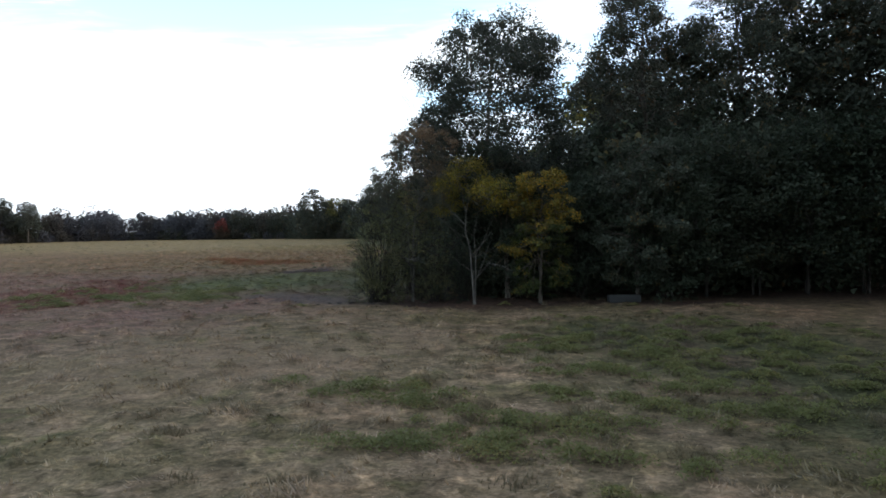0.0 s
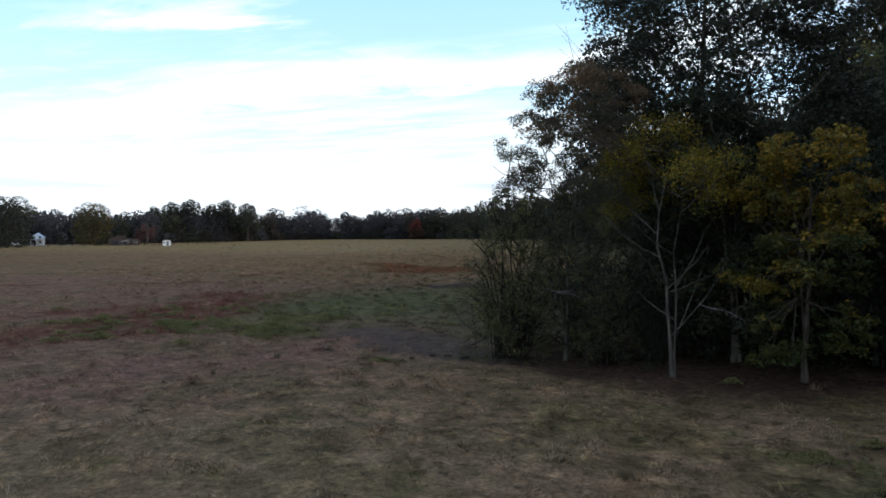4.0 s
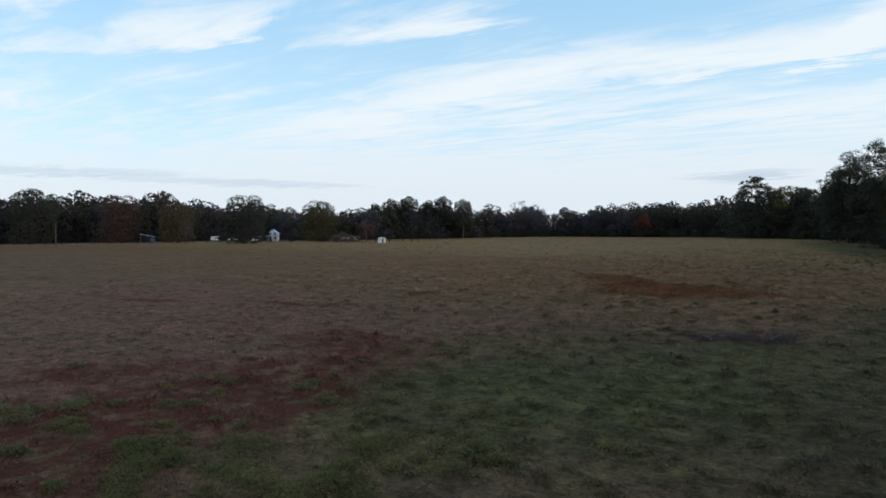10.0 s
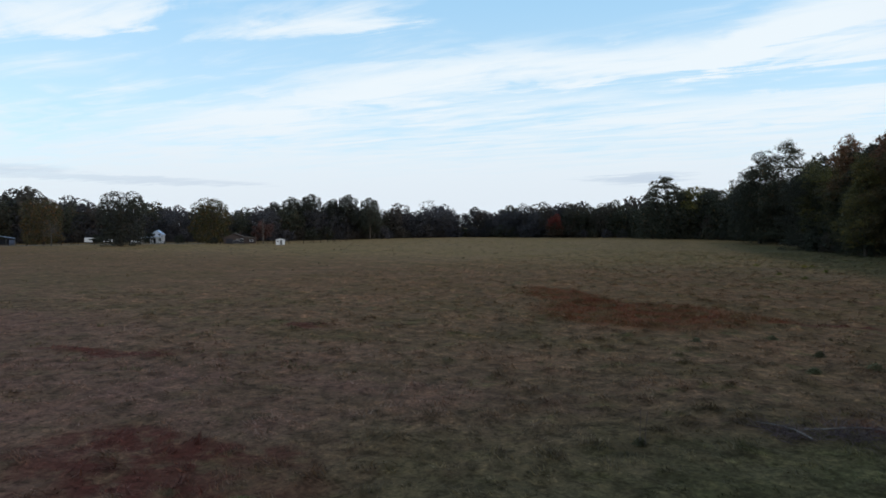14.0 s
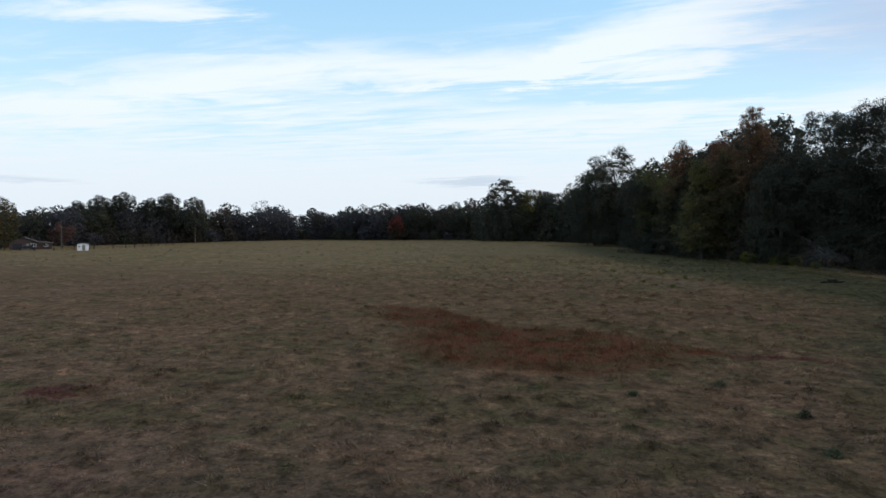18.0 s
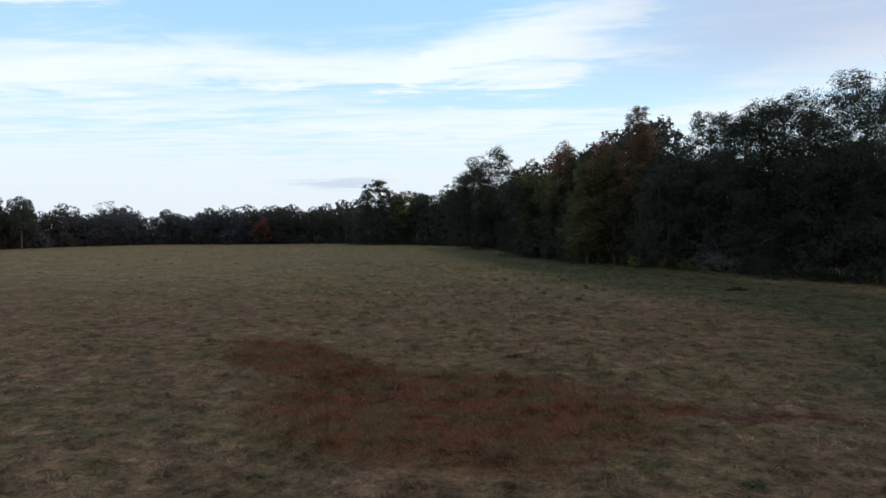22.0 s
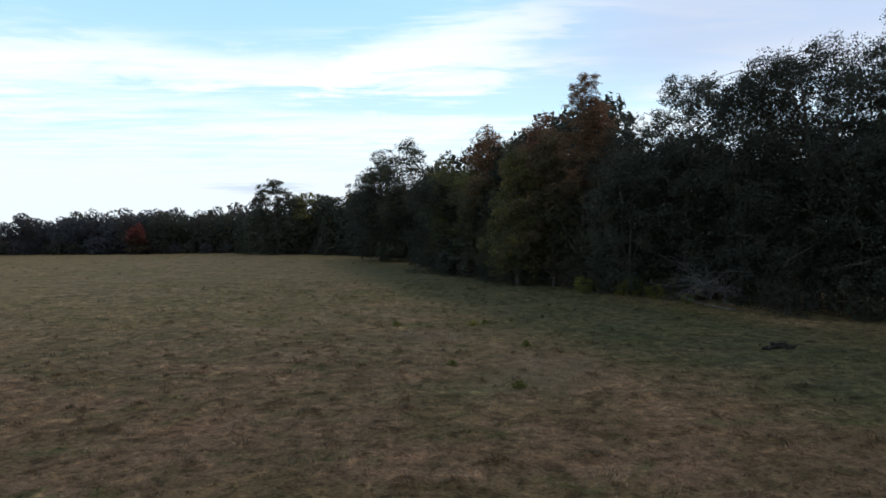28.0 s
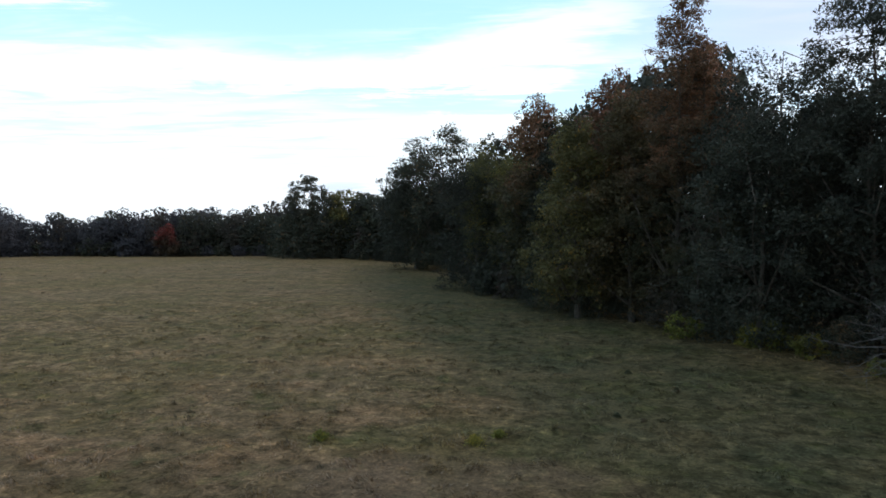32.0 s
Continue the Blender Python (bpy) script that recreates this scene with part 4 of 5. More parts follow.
def build_edge():
    rng = np.random.default_rng(41)
    mid_a = tree_meshes(51, 22.0, 2.0, 6.0, 0.28, 19000, 0.106, "oak", 80, 0.26, 10, 0.02, core=4000, sprays=9, deep=0.85)
    mid_b = tree_meshes(52, 24.0, 3.0, 5.8, 0.28, 42000, 0.095, "oak", 66, 0.27, 14, 0.03, twigs=1, core=2500, sprays=10, deep=0.82)
    mid_c = tree_meshes(59, 23.0, 1.0, 6.2, 0.28, 5500, 0.24, "oak", 85, 0.24, 8, 0.02, sides=4, core=1800, sprays=5, deep=0.85)
    peak = tree_meshes(53, 29.2, 2.0, 5.4, 0.30, 46000, 0.085, "plume", 125, 0.22, 20, 0.006, twigs=2, core=2500, sprays=8, deep=0.75)
    spire = tree_meshes(54, 23.0, 2.0, 6.4, 0.26, 17000, 0.125, "column", 85, 0.25, 12, 0.012, core=5000, sprays=8, deep=0.85)
    wide = tree_meshes(55, 27.5, 4.0, 9.8, 0.5, 80000, 0.10, "oak", 130, 0.213, 20, 0.02, twigs=1, core=10500, sprays=12, deep=0.88)
    old = tree_meshes(63, 26.0, 1.5, 10.4, 0.5, 30000, 0.16, "oak", 90, 0.22, 18, 0.02, core=7500, sprays=8, deep=0.88)
    umbrella = tree_meshes(64, 27.5, 9.0, 10.4, 0.45, 24000, 0.2, "oak", 72, 0.24, 16, 0.02, twigs=1, sprays=6)
    dense = tree_meshes(56, 20.0, 0.3, 6.4, 0.26, 26000, 0.092, "bush", 85, 0.27, 10, 0.02, core=5000, sprays=8, deep=0.85)
    back = tree_meshes(58, 25.0, 2.0, 6.8, 0.28, 2600, 0.40, "oak", 60, 0.28, 6, 0.02, sides=4, core=900, deep=0.8)
    low = tree_meshes(57, 7.0, 0.1, 3.2, 0.08, 3400, 0.085, "bush", 45, 0.3, 6, 0.03, sides=4, stems=3, core=1000, sprays=5, deep=0.8)
    low_c = tree_meshes(60, 7.0, 0.1, 3.2, 0.08, 900, 0.25, "bush", 36, 0.31, 4, 0.03, sides=4, stems=2, core=300, deep=0.8)
    named = [
        ("poplar_tree", -28.5, 196.0, peak, GUM, "tall pointed tree with thin rust-brown autumn leaves", 0, 1.0),
        ("poplar_tree", -25.9, 195.2, peak, GUM, "slimmer rust-brown tree beside the tall pointed one", 130, 0.87),
        ("sweetgum_tree", -31.6, 200.8, spire, RUST, "broad tree with dull orange-brown leaves at the wood's edge", 60, 0.98),
        ("oak_tree", -17.8, 184.5, mid_b, GREEN, "tall dark green oak with forked limbs at the wood's edge", 30, 1.05),
        ("oak_tree", -21.6, 191.0, mid_a, GREEN, "tall dark green tree beside the rust-brown one", 75, 1.04),
        ("oak_tree", -14.0, 180.0, mid_a, GREEN, "tall dark green tree inside the wood's edge", 260, 1.15),
        ("oak_tree", -3.5, 167.5, wide, GREEN, "broad very tall dark oak at the wood's edge", 60, 0.97),
        ("oak_tree", -9.8, 173.5, wide, GREEN, "broad dark oak with forked limbs at the wood's edge", 170, 0.93),
        ("oak_tree", 3.0, 163.0, mid_a, GREEN, "broad very tall dark oak at the wood's edge", 200, 1.02),
        ("oak_tree", 12.0, 152.0, mid_b, GREEN, "tall dark green oak at the wood's edge", 80, 1.15),
        ("sweetgum_tree", -41.0, 219.5, spire, GUM, "pointed tree with reddish brown leaves at the top", 15, 1.15),
        ("sweetgum_tree", -36.5, 203.0, spire, OLIVE, "tall tree turning olive yellow at the wood's edge", 100, 0.9),
        ("oak_tree", -50.5, 233.0, dense, GREEN, "dense dark green tree leafed down to the grass", 0, 1.0),
        ("oak_tree", -62.5, 282.0, old, OAKY, "broad old oak with sky showing through its top", 140, 1.2),
        ("oak_tree", -71.0, 285.0, old, GREEN, "broad dark oak beside the taller old oak", 230, 0.98),
        ("oak_tree", -74.0, 306.0, mid_a, OLIVE, "rounded oak turning yellowish green", 0, 0.9),
        ("oak_tree", -119.0, 345.0, umbrella, OAKY, "spreading oak standing above the far wood", 20, 1.0),
        ("oak_tree", -10.0, 190.0, mid_c, OAKY, "tall tree inside the shady wood", 40, 0.7),
        ("oak_tree", -3.0, 180.0, mid_c, GREEN, "tall tree inside the shady wood", 140, 0.72),
        ("oak_tree", -16.0, 197.0, mid_c, GREEN, "tall tree inside the shady wood", 240, 0.74),
        ("oak_tree", -12.5, 184.0, dense, GREEN, "dark green tree in the shade of the wood's edge", 130, 0.95),
        ("oak_tree", -24.0, 188.0, dense, GREEN, "dark green tree in the shade of the wood's edge", 210, 0.95),
        ("sweetgum_tree", -33.0, 208.0, spire, GUM, "pointed tree with reddish brown leaves at the top", 220, 1.12),
    ]
    for name, x, y, me, leafy, label, turn, s in named:
        tree(name, x, y, me, leafy, BARK, label, group=EDGE, turn=turn, scale=s)
    # the rows behind, and the low growth in front
    for depth, step in ((8.0, 8.0), (17.0, 8.5)):
        p, nrm = along(LINE, step)
        for (x, y), (nx, ny) in zip(p, nrm):
            x, y = x + nx * (depth + rng.normal(0, 1.5)) + rng.normal(0, 1.5), y + ny * (depth + rng.normal(0, 1.5))
            kind_i = rng.integers(4)
            if y < 142 and depth > 10:
                continue
            me = back if depth > 10 or y < 140 else (back if y > 300 else mid_c if y > 235 else (mid_a, mid_c, dense, spire)[kind_i])
            tree("wood_tree", x, y, me, (GREEN, GREEN, OAKY, OLIVE, GREEN)[rng.integers(5)], BARK, "tall tree inside the shady wood", group=EDGE,
                 turn=rng.uniform(0, 360), scale=rng.uniform(0.9, 1.06) * (0.88 if y > 268 else 1.02 if y > 243 else 1.1 if y > 212 else 0.9 if y > 199 else 0.83 if y > 160 else 1.0))
    for depth, step, lo, hi in ((1.8, 5.0, 0.4, 0.9), (5.5, 5.0, 1.0, 1.6)):
        p, nrm = along(LINE, step)
        for (x, y), (nx, ny) in zip(p, nrm):
            x, y = x + nx * depth + rng.normal(0, 0.8), y + ny * depth + rng.normal(0, 0.8)
            if y < 138 or math.hypot(x + 17, y - 177) < 6.5:
                continue
            tree("shrub", x, y, low if 145 < y < 215 else low_c, (GREEN, GREEN, DRAB, OAKY)[rng.integers(4)], BARK, "leafy shrub at the foot of the wood's edge", "shrub", "shrubs of the wood's edge",
                 turn=rng.uniform(0, 360), scale=rng.uniform(lo, hi))


build_edge()

# ---- the far side of the pasture ----
FAR = "trees of the far wood"


def build_far():
    rng = np.random.default_rng(61)
    kinds = [dome_tree(71 + i, h, r, 4300, 0.37, k + 2) for i, (h, r, k) in enumerate([(17.5, 7.6, 9), (18.5, 8.4, 12), (16.5, 7.8, 10), (19.5, 7.8, 11)])]
    rear = dome_tree(79, 19.0, 7.8, 1200, 0.62, 9, skirt=3)
    line = [(-92, 350), (-130, 366), (-178, 361), (-240, 364), (-264, 328), (-272, 288), (-284, 258), (-308, 238), (-348, 214), (-382, 172), (-405, 120), (-425, 40)]
    for depth, step in ((0.0, 7.0), (-10.0, 6.5), (-20.0, 9.0)):
        p, nrm = along(line, step)
        for (x, y), (nx, ny) in zip(p, nrm):
            x, y = x + nx * depth + rng.normal(0, 1.5), y + ny * depth + rng.normal(0, 1.5)
            tree("wood_tree", x, y, rear if depth else kinds[rng.integers(4)], (OAKY, HAZED, DRAB, HAZED, HAZED, HAZED, OAKY)[rng.integers(7)], BARK, "rounded dark tree of the far wood", group=FAR,
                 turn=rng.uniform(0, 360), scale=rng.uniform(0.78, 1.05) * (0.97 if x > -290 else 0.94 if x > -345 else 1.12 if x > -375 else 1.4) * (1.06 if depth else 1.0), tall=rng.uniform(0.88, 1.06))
    for x, y, k, sc in ((-111.0, 339.0, 0, 0.8), (-117.0, 337.0, 2, 0.92), (-124.5, 340.0, 1, 0.85), (-131.0, 346.0, 3, 0.82)):
        tree("wood_tree", x, y, kinds[k], OAKY, BARK, "rounded dark tree before the spreading oak", group=FAR, turn=50 * k, scale=sc)
    brush = tree_meshes(78, 6.0, -0.3, 4.6, 0.1, 500, 0.36, "bush", 30, 0.32, 3, 0.03, sides=4, stems=2, core=260, deep=0.9)
    p, nrm = along(line, 6.5)
    for (x, y), (nx, ny) in zip(p, nrm):
        tree("shrub", x + 4.5 * nx + rng.normal(0, 0.8), y + 4.5 * ny + rng.normal(0, 0.8), brush, (HAZED, DRAB, HAZED, OAKY)[rng.integers(4)], BARK, "greyish brush at the foot of the far wood", "shrub",
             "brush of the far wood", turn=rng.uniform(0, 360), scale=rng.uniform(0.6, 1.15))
    ghost = tree_meshes(86, 11.5, 3.5, 4.2, 0.22, 160, 0.2, "oak", 40, 0.24, 16, 0.02, twigs=3)
    tree("bare_tree", -303.6, 168.4, ghost, DRAB, DEAD, "small bare grey tree standing before the farm")
    bare = tree_meshes(81, 24.0, 9.0, 6.0, 0.34, 500, 0.35, "oak", 60, 0.2, 16, 0.02, twigs=3)
    tree("bare_tree", -287.0, 386.0, bare, DRAB, DEAD, "bare grey tree rising above the far wood")
    red = tree_meshes(82, 12.6, 1.0, 5.2, 0.2, 6000, 0.22, "column", 50, 0.28, 8, 0.02, core=500)
    tree("maple_tree", -178.0, 351.0, red, RED, BARK, "small bright red maple in front of the far wood")
    lone = dome_tree(83, 20.8, 8.6, 13000, 0.25, 19, 0.4, high=0.88, swell=0.44, skirt=6)
    tree("oak_tree", -273.0, 180.5, lone, GREEN, BARK, "round dark green oak by the farm buildings", scale=1.12, tall=0.95)
    tree("oak_tree", -279.0, 223.5, lone, TURNING, BARK, "round oak turning gold, beside the brown house", turn=90, scale=1.16, tall=0.86)
    tree("oak_tree", -330.0, 176.0, lone, TURNING, BARK, "round oak turning gold behind the farm", turn=190, scale=1.08, tall=0.92)
    tree("oak_tree", -354.0, 158.0, lone, DULL_RED, BARK, "broad oak with thin brown leaves", turn=250, scale=1.22, tall=0.98)
    tree("oak_tree", -383.0, 127.0, lone, GREEN, BARK, "tall dark oak at the end of the farm", turn=310, scale=1.45, tall=0.95)
    small = tree_meshes(84, 9.0, 2.0, 4.5, 0.2, 4200, 0.22, "oak", 34, 0.28, 8, 0.02)
    tree("young_tree", -262.0, 238.0, small, DULL_RED, BARK, "small reddish brown tree behind the white shed")
    pine = dome_tree(85, 24.0, 6.8, 7000, 0.3, 21, 0.36, 0.36, 0.9, 0.42, 0.8, skirt=0)
    for i, (x, y, s) in enumerate([(-291, 268, 0.82), (-285, 274, 0.92), (-279, 281, 0.98), (-272, 289, 0.88), (-266, 294, 0.97), (-258, 302, 0.9)]):
        tree("pine_tree", x, y, pine, GREEN, BARK, "tall dark pine above the far wood", group="tall pines", turn=57 * i, scale=s)


build_far()

# ---- the farm at the far side ----


def painted(name, colour, rough=0.6, metal=0.0, scale=1.5, wear=0.25):
    def build(n):
        here = n.add("ShaderNodeTexCoord").outputs["Object"]
        f = n.noise(here, scale, 5, 0.6)
        g = n.noise(here, scale * 9, 4, 0.6)
        c = n.mix(n.ramp(f, 0.4, 0.75, 0.0, wear), colour, tuple(0.55 * v for v in colour))
        return principled(n, c, n.ramp(g, 0.3, 0.7, rough * 0.8, min(1.0, rough * 1.15)), metal, bump=g, strength=0.15, dist=0.01)

    return material(name, build)


WHITE = painted("white_paint", (0.75, 0.75, 0.74))
ROOF_BROWN = painted("brown_shingle", (0.095, 0.078, 0.066), 0.9)
WALL_BRICK = painted("brown_brick_wall", (0.065, 0.047, 0.040), 0.9, 0, 3.0)
ROOF_BLUE = painted("blue_sheet_metal", (0.44, 0.56, 0.76), 0.35, 0.2)
STORE_BLUE = painted("dull_blue_boards", (0.16, 0.19, 0.26), 0.8)
ROOF_PALE = painted("pale_blue_roof", (0.50, 0.62, 0.80), 0.5)
DARK = painted("dark_opening", (0.02, 0.02, 0.024), 0.5)
GREY = painted("grey_weathered_wood", (0.20, 0.19, 0.175), 0.9, 0, 3.0, 0.5)
CONCRETE = painted("old_concrete", (0.036, 0.034, 0.032), 0.95, 0, 2.0, 0.5)
GLASS_DARK = painted("dark_glass", (0.03, 0.035, 0.04), 0.12)
RUBBER = painted("tyre_rubber", (0.02, 0.02, 0.02), 0.9)
ASPHALT = painted("grey_road", (0.16, 0.155, 0.15), 0.95, 0, 0.4, 0.3)


def box(bm, lo, hi, bevel=0.0):
    """A block between two corners, its edges taken off a little."""
    lo, hi = Vector(lo), Vector(hi)
    made = bmesh.ops.create_cube(bm, size=1.0, matrix=Matrix.LocRotScale((lo + hi) / 2, None, hi - lo))
    if bevel:
        edges = {e for v in made["verts"] for e in v.link_edges}
        bmesh.ops.bevel(bm, geom=list(edges), offset=bevel, segments=1, affect="EDGES")


def block(name, lo, hi, mat, parent, label="", bevel=0.02):
    bm = bmesh.new()
    box(bm, lo, hi, bevel)
    return part(name, bm, mat, parent, label)


def prism(name, outline, depth, mat, parent, label="", axis="y"):
    """An outline in x and z drawn out along y, between depth[0] and depth[1]."""
    bm = bmesh.new()
    a = [bm.verts.new((x, depth[0], z)) for x, z in outline]
    b = [bm.verts.new((x, depth[1], z)) for x, z in outline]
    k = len(outline)
    bm.faces.new(a)
    bm.faces.new(b[::-1])
    for i in range(k):
        bm.faces.new((a[i], b[i], b[(i + 1) % k], a[(i + 1) % k]))
    bmesh.ops.recalc_face_normals(bm, faces=bm.faces)
    return part(name, bm, mat, parent, label)


def thing(name, x, y, turn, label, category, group="", z=0.0):
    ob = new(name)
    ob.matrix_basis = pose(x, y, z, 0, 0, turn)
    return tagged(ob, label, category, group)


def gable_roof(parent, w, d, eave, ridge, over, mat, thick=0.14, lift=0.02):
    """Two sloping slabs, the ridge along y."""
    for s, nm in ((-1, "roof_slope"), (1, "roof_slope")):
        x0, x1 = 0.0, s * (w / 2 + over)
        drop = (ridge - eave) * over / (w / 2)
        prism(nm, [(x0, ridge + lift), (x1, eave - drop + lift), (x1, eave - drop + thick + lift), (x0, ridge + thick + lift)], (-d / 2 - over, d / 2 + over), mat, parent)


def window_at(parent, x, z, w, h, y, name="window"):
    """A window in a wall that faces -y at the depth y."""
    win = block(name, (x - w / 2, y - 0.05, z), (x + w / 2, y + 0.03, z + h), WHITE, parent, "white window frame", 0.01)
    for i in (0, 1):
        a = x - w / 2 + 0.06 + i * (w - 0.06) / 2
        block("pane", (a, y - 0.06, z + 0.07), (a + (w - 0.18) / 2, y - 0.045, z + h - 0.07), GLASS_DARK, win, "dark glass", 0.0)
    return win


def farm_house():
    h = thing("farm_house", -259.0, 221.0, 52, "low brown brick farm house with a shingle gable roof", "house")
    w, d = 8.6, 6.5
    prism("wall", [(-w / 2, 0), (w / 2, 0), (w / 2, 2.4), (0, 4.2), (-w / 2, 2.4)], (-d / 2, d / 2), WALL_BRICK, h, "brown brick walls")
    gable_roof(h, w, d, 2.4, 4.2, 0.5, ROOF_BROWN)
    # a flat dark panel stands for the shade of the open garage
    block("garage_door", (-3.4, -d / 2 - 0.04, 0.0), (-0.6, -d / 2 + 0.02, 2.1), DARK, h, "dark panel for the shade inside the open garage")
    block("door", (0.6, -d / 2 - 0.05, 0.0), (1.5, -d / 2 + 0.02, 2.05), GREY, h, "grey front door")
    window_at(h, 2.8, 0.9, 1.6, 1.2, -d / 2)
    block("wing", (w / 2 - 0.1, -1.5, 0.0), (w / 2 + 4.0, 2.8, 2.0), WALL_BRICK, h, "lower side wing")
    prism("wing_roof", [(w / 2 - 0.05, 2.0), (w / 2 + 4.4, 2.0), (w / 2 + 4.2, 2.18), (w / 2 - 0.05, 2.9)], (-2.0, 3.2), ROOF_BROWN, h)
    window_at(h, w / 2 + 2.2, 0.8, 1.4, 0.9, -1.5)
    block("chimney", (1.8, 1.0, 3.2), (2.4, 1.6, 4.7), WALL_BRICK, h, "brick chimney")


def white_shed():
    s = thing("shed", -224.0, 216.0, 48, "small white garden shed with a grey roof in the grass", "shed")
    w, d = 3.1, 3.2
    prism("wall", [(-w / 2, 0), (w / 2, 0), (w / 2, 2.0), (0, 2.4), (-w / 2, 2.0)], (-d / 2, d / 2), WHITE, s, "white board walls")
    gable_roof(s, w, d, 2.0, 2.4, 0.2, GREY, 0.08)
    block("door", (-0.1, -d / 2 - 0.05, 0.05), (0.75, -d / 2 + 0.02, 1.8), GREY, s, "grey door")
    window_at(s, -0.95, 1.0, 0.7, 0.6, -d / 2)


def white_house():
    h = thing("farm_house", -304.0, 213.0, 50, "two-storey white board house with a pale blue roof", "house")
    w, d = 4.6, 6.0
    prism("wall", [(-w / 2, 0), (w / 2, 0), (w / 2, 3.9), (0, 5.6), (-w / 2, 3.9)], (-d / 2, d / 2), WHITE, h, "white board walls")
    gable_roof(h, w, d, 3.9, 5.6, 0.4, ROOF_PALE)
    prism("porch_roof", [(-w / 2 - 4.0, 2.5), (w / 2, 3.0), (w / 2, 3.14), (-w / 2 - 4.0, 2.64)], (-d / 2 - 2.4, -d / 2 - 0.02), ROOF_PALE, h, "pale blue porch roof")
    for x in (-w / 2 - 3.6, -w / 2, 0.0, w / 2 - 0.3):
        block("porch_post", (x, -d / 2 - 2.2, 0), (x + 0.16, -d / 2 - 2.04, 2.55), WHITE, h, "white porch post")
    for x, z in ((-1.1, 3.2), (1.1, 3.2), (1.2, 0.9)):
        window_at(h, x, z, 1.0, 1.4 if z < 2 else 1.1, -d / 2)
    block("door", (-1.4, -d / 2 - 0.05, 0.0), (-0.5, -d / 2 + 0.02, 2.05), DARK, h, "dark front door")


def carport():
    b = thing("carport", -346.0, 168.0, 65, "open carport with a sloping blue metal roof", "carport")
    prism("roof", [(-3.5, 4.1), (3.3, 2.7), (3.3, 2.82), (-3.5, 4.22)], (-2.6, 2.6), ROOF_BLUE, b, "blue metal roof")
    for x, z in ((-3.3, 4.0), (0.0, 3.32), (3.0, 2.7)):
        for y in (-2.4, 2.3):
            block("post", (x, y, 0), (x + 0.14, y + 0.14, z), GREY, b)
    block("back_wall", (-3.1, 2.1, 0), (0.8, 2.22, 2.6), DARK, b, "dark boarded back")
    block("side_store", (1.0, -1.3, 0), (2.9, 2.0, 2.2), STORE_BLUE, b, "dull blue store room")


def camper():
    c = thing("camper_trailer", -337.0, 199.0, 55, "white camper trailer with a dark window", "trailer")
    prism("body", [(-2.4, 0.5), (2.2, 0.5), (2.4, 1.2), (2.3, 2.5), (-2.3, 2.6), (-2.45, 1.4)], (-1.1, 1.1), WHITE, c, "white sheet body")
    block("window", (-0.5, -1.14, 1.4), (0.6, -1.09, 2.0), GLASS_DARK, c, "dark window")
    block("door", (1.1, -1.14, 0.6), (1.7, -1.09, 2.2), GREY, c, "grey door")
    for y in (-1.05, 0.85):
        wheel(c, -0.2, y, 0.34, 0.2)
    block("drawbar", (-3.5, -0.06, 0.42), (-2.3, 0.06, 0.52), DARK, c)


def wheel(parent, x, y, r, w):
    bm = bmesh.new()
    bmesh.ops.create_cone(bm, cap_ends=True, segments=18, radius1=r, radius2=r, depth=w, matrix=pose(x, y + w / 2, r, 90))
    bmesh.ops.bevel(bm, geom=[e for e in bm.edges if e.calc_face_angle(0) > 1.0], offset=0.03, segments=1, affect="EDGES")
    tyre = part("wheel", bm, RUBBER, parent, "black tyre")
    bm = bmesh.new()
    bmesh.ops.create_cone(bm, cap_ends=True, segments=14, radius1=r * 0.55, radius2=r * 0.5, depth=w + 0.03, matrix=pose(x, y + w / 2, r, 90))
    part("rim", bm, GREY, tyre, "grey rim")


def car(name, x, y, turn, paint, label, truck=True):
    c = thing(name, x, y, turn, label, "truck" if truck else "car", "parked vehicles")
    side = [(-2.6, 0.45), (2.6, 0.45), (2.65, 0.95), (1.5, 1.08), (0.95, 1.75), (-0.7, 1.8), (-0.85, 1.1), (-2.6, 1.1)] if truck else \
           [(-2.2, 0.4), (2.2, 0.4), (2.25, 0.8), (1.2, 0.95), (0.6, 1.42), (-1.2, 1.45), (-2.1, 0.98)]
    prism("body", side, (-0.9, 0.9), paint, c)
    block("side_window", (-0.6, -0.93, 1.12), (0.75, -0.89, 1.6 if truck else 1.36), GLASS_DARK, c, "dark side glass", 0.0)
    block("side_window", (-0.6, 0.89, 1.12), (0.75, 0.93, 1.6 if truck else 1.36), GLASS_DARK, c, "dark side glass", 0.0)
    for wx in (-1.65, 1.65):
        for wy in (-0.95, 0.75):
            wheel(c, wx, wy, 0.36, 0.2)


def utility_pole(x, y, h, label, turn=40):
    p = thing("utility_pole", x, y, turn, label, "utility pole", "utility poles")
    q = Quads()
    q.tube(np.array([(0, 0, -0.2), (0, 0, h * 0.5), (0.03, 0, h)]), (0.17, 0.15, 0.11), 8)
    mesh_part("pole", q.mesh("pole", True), DEAD, p)


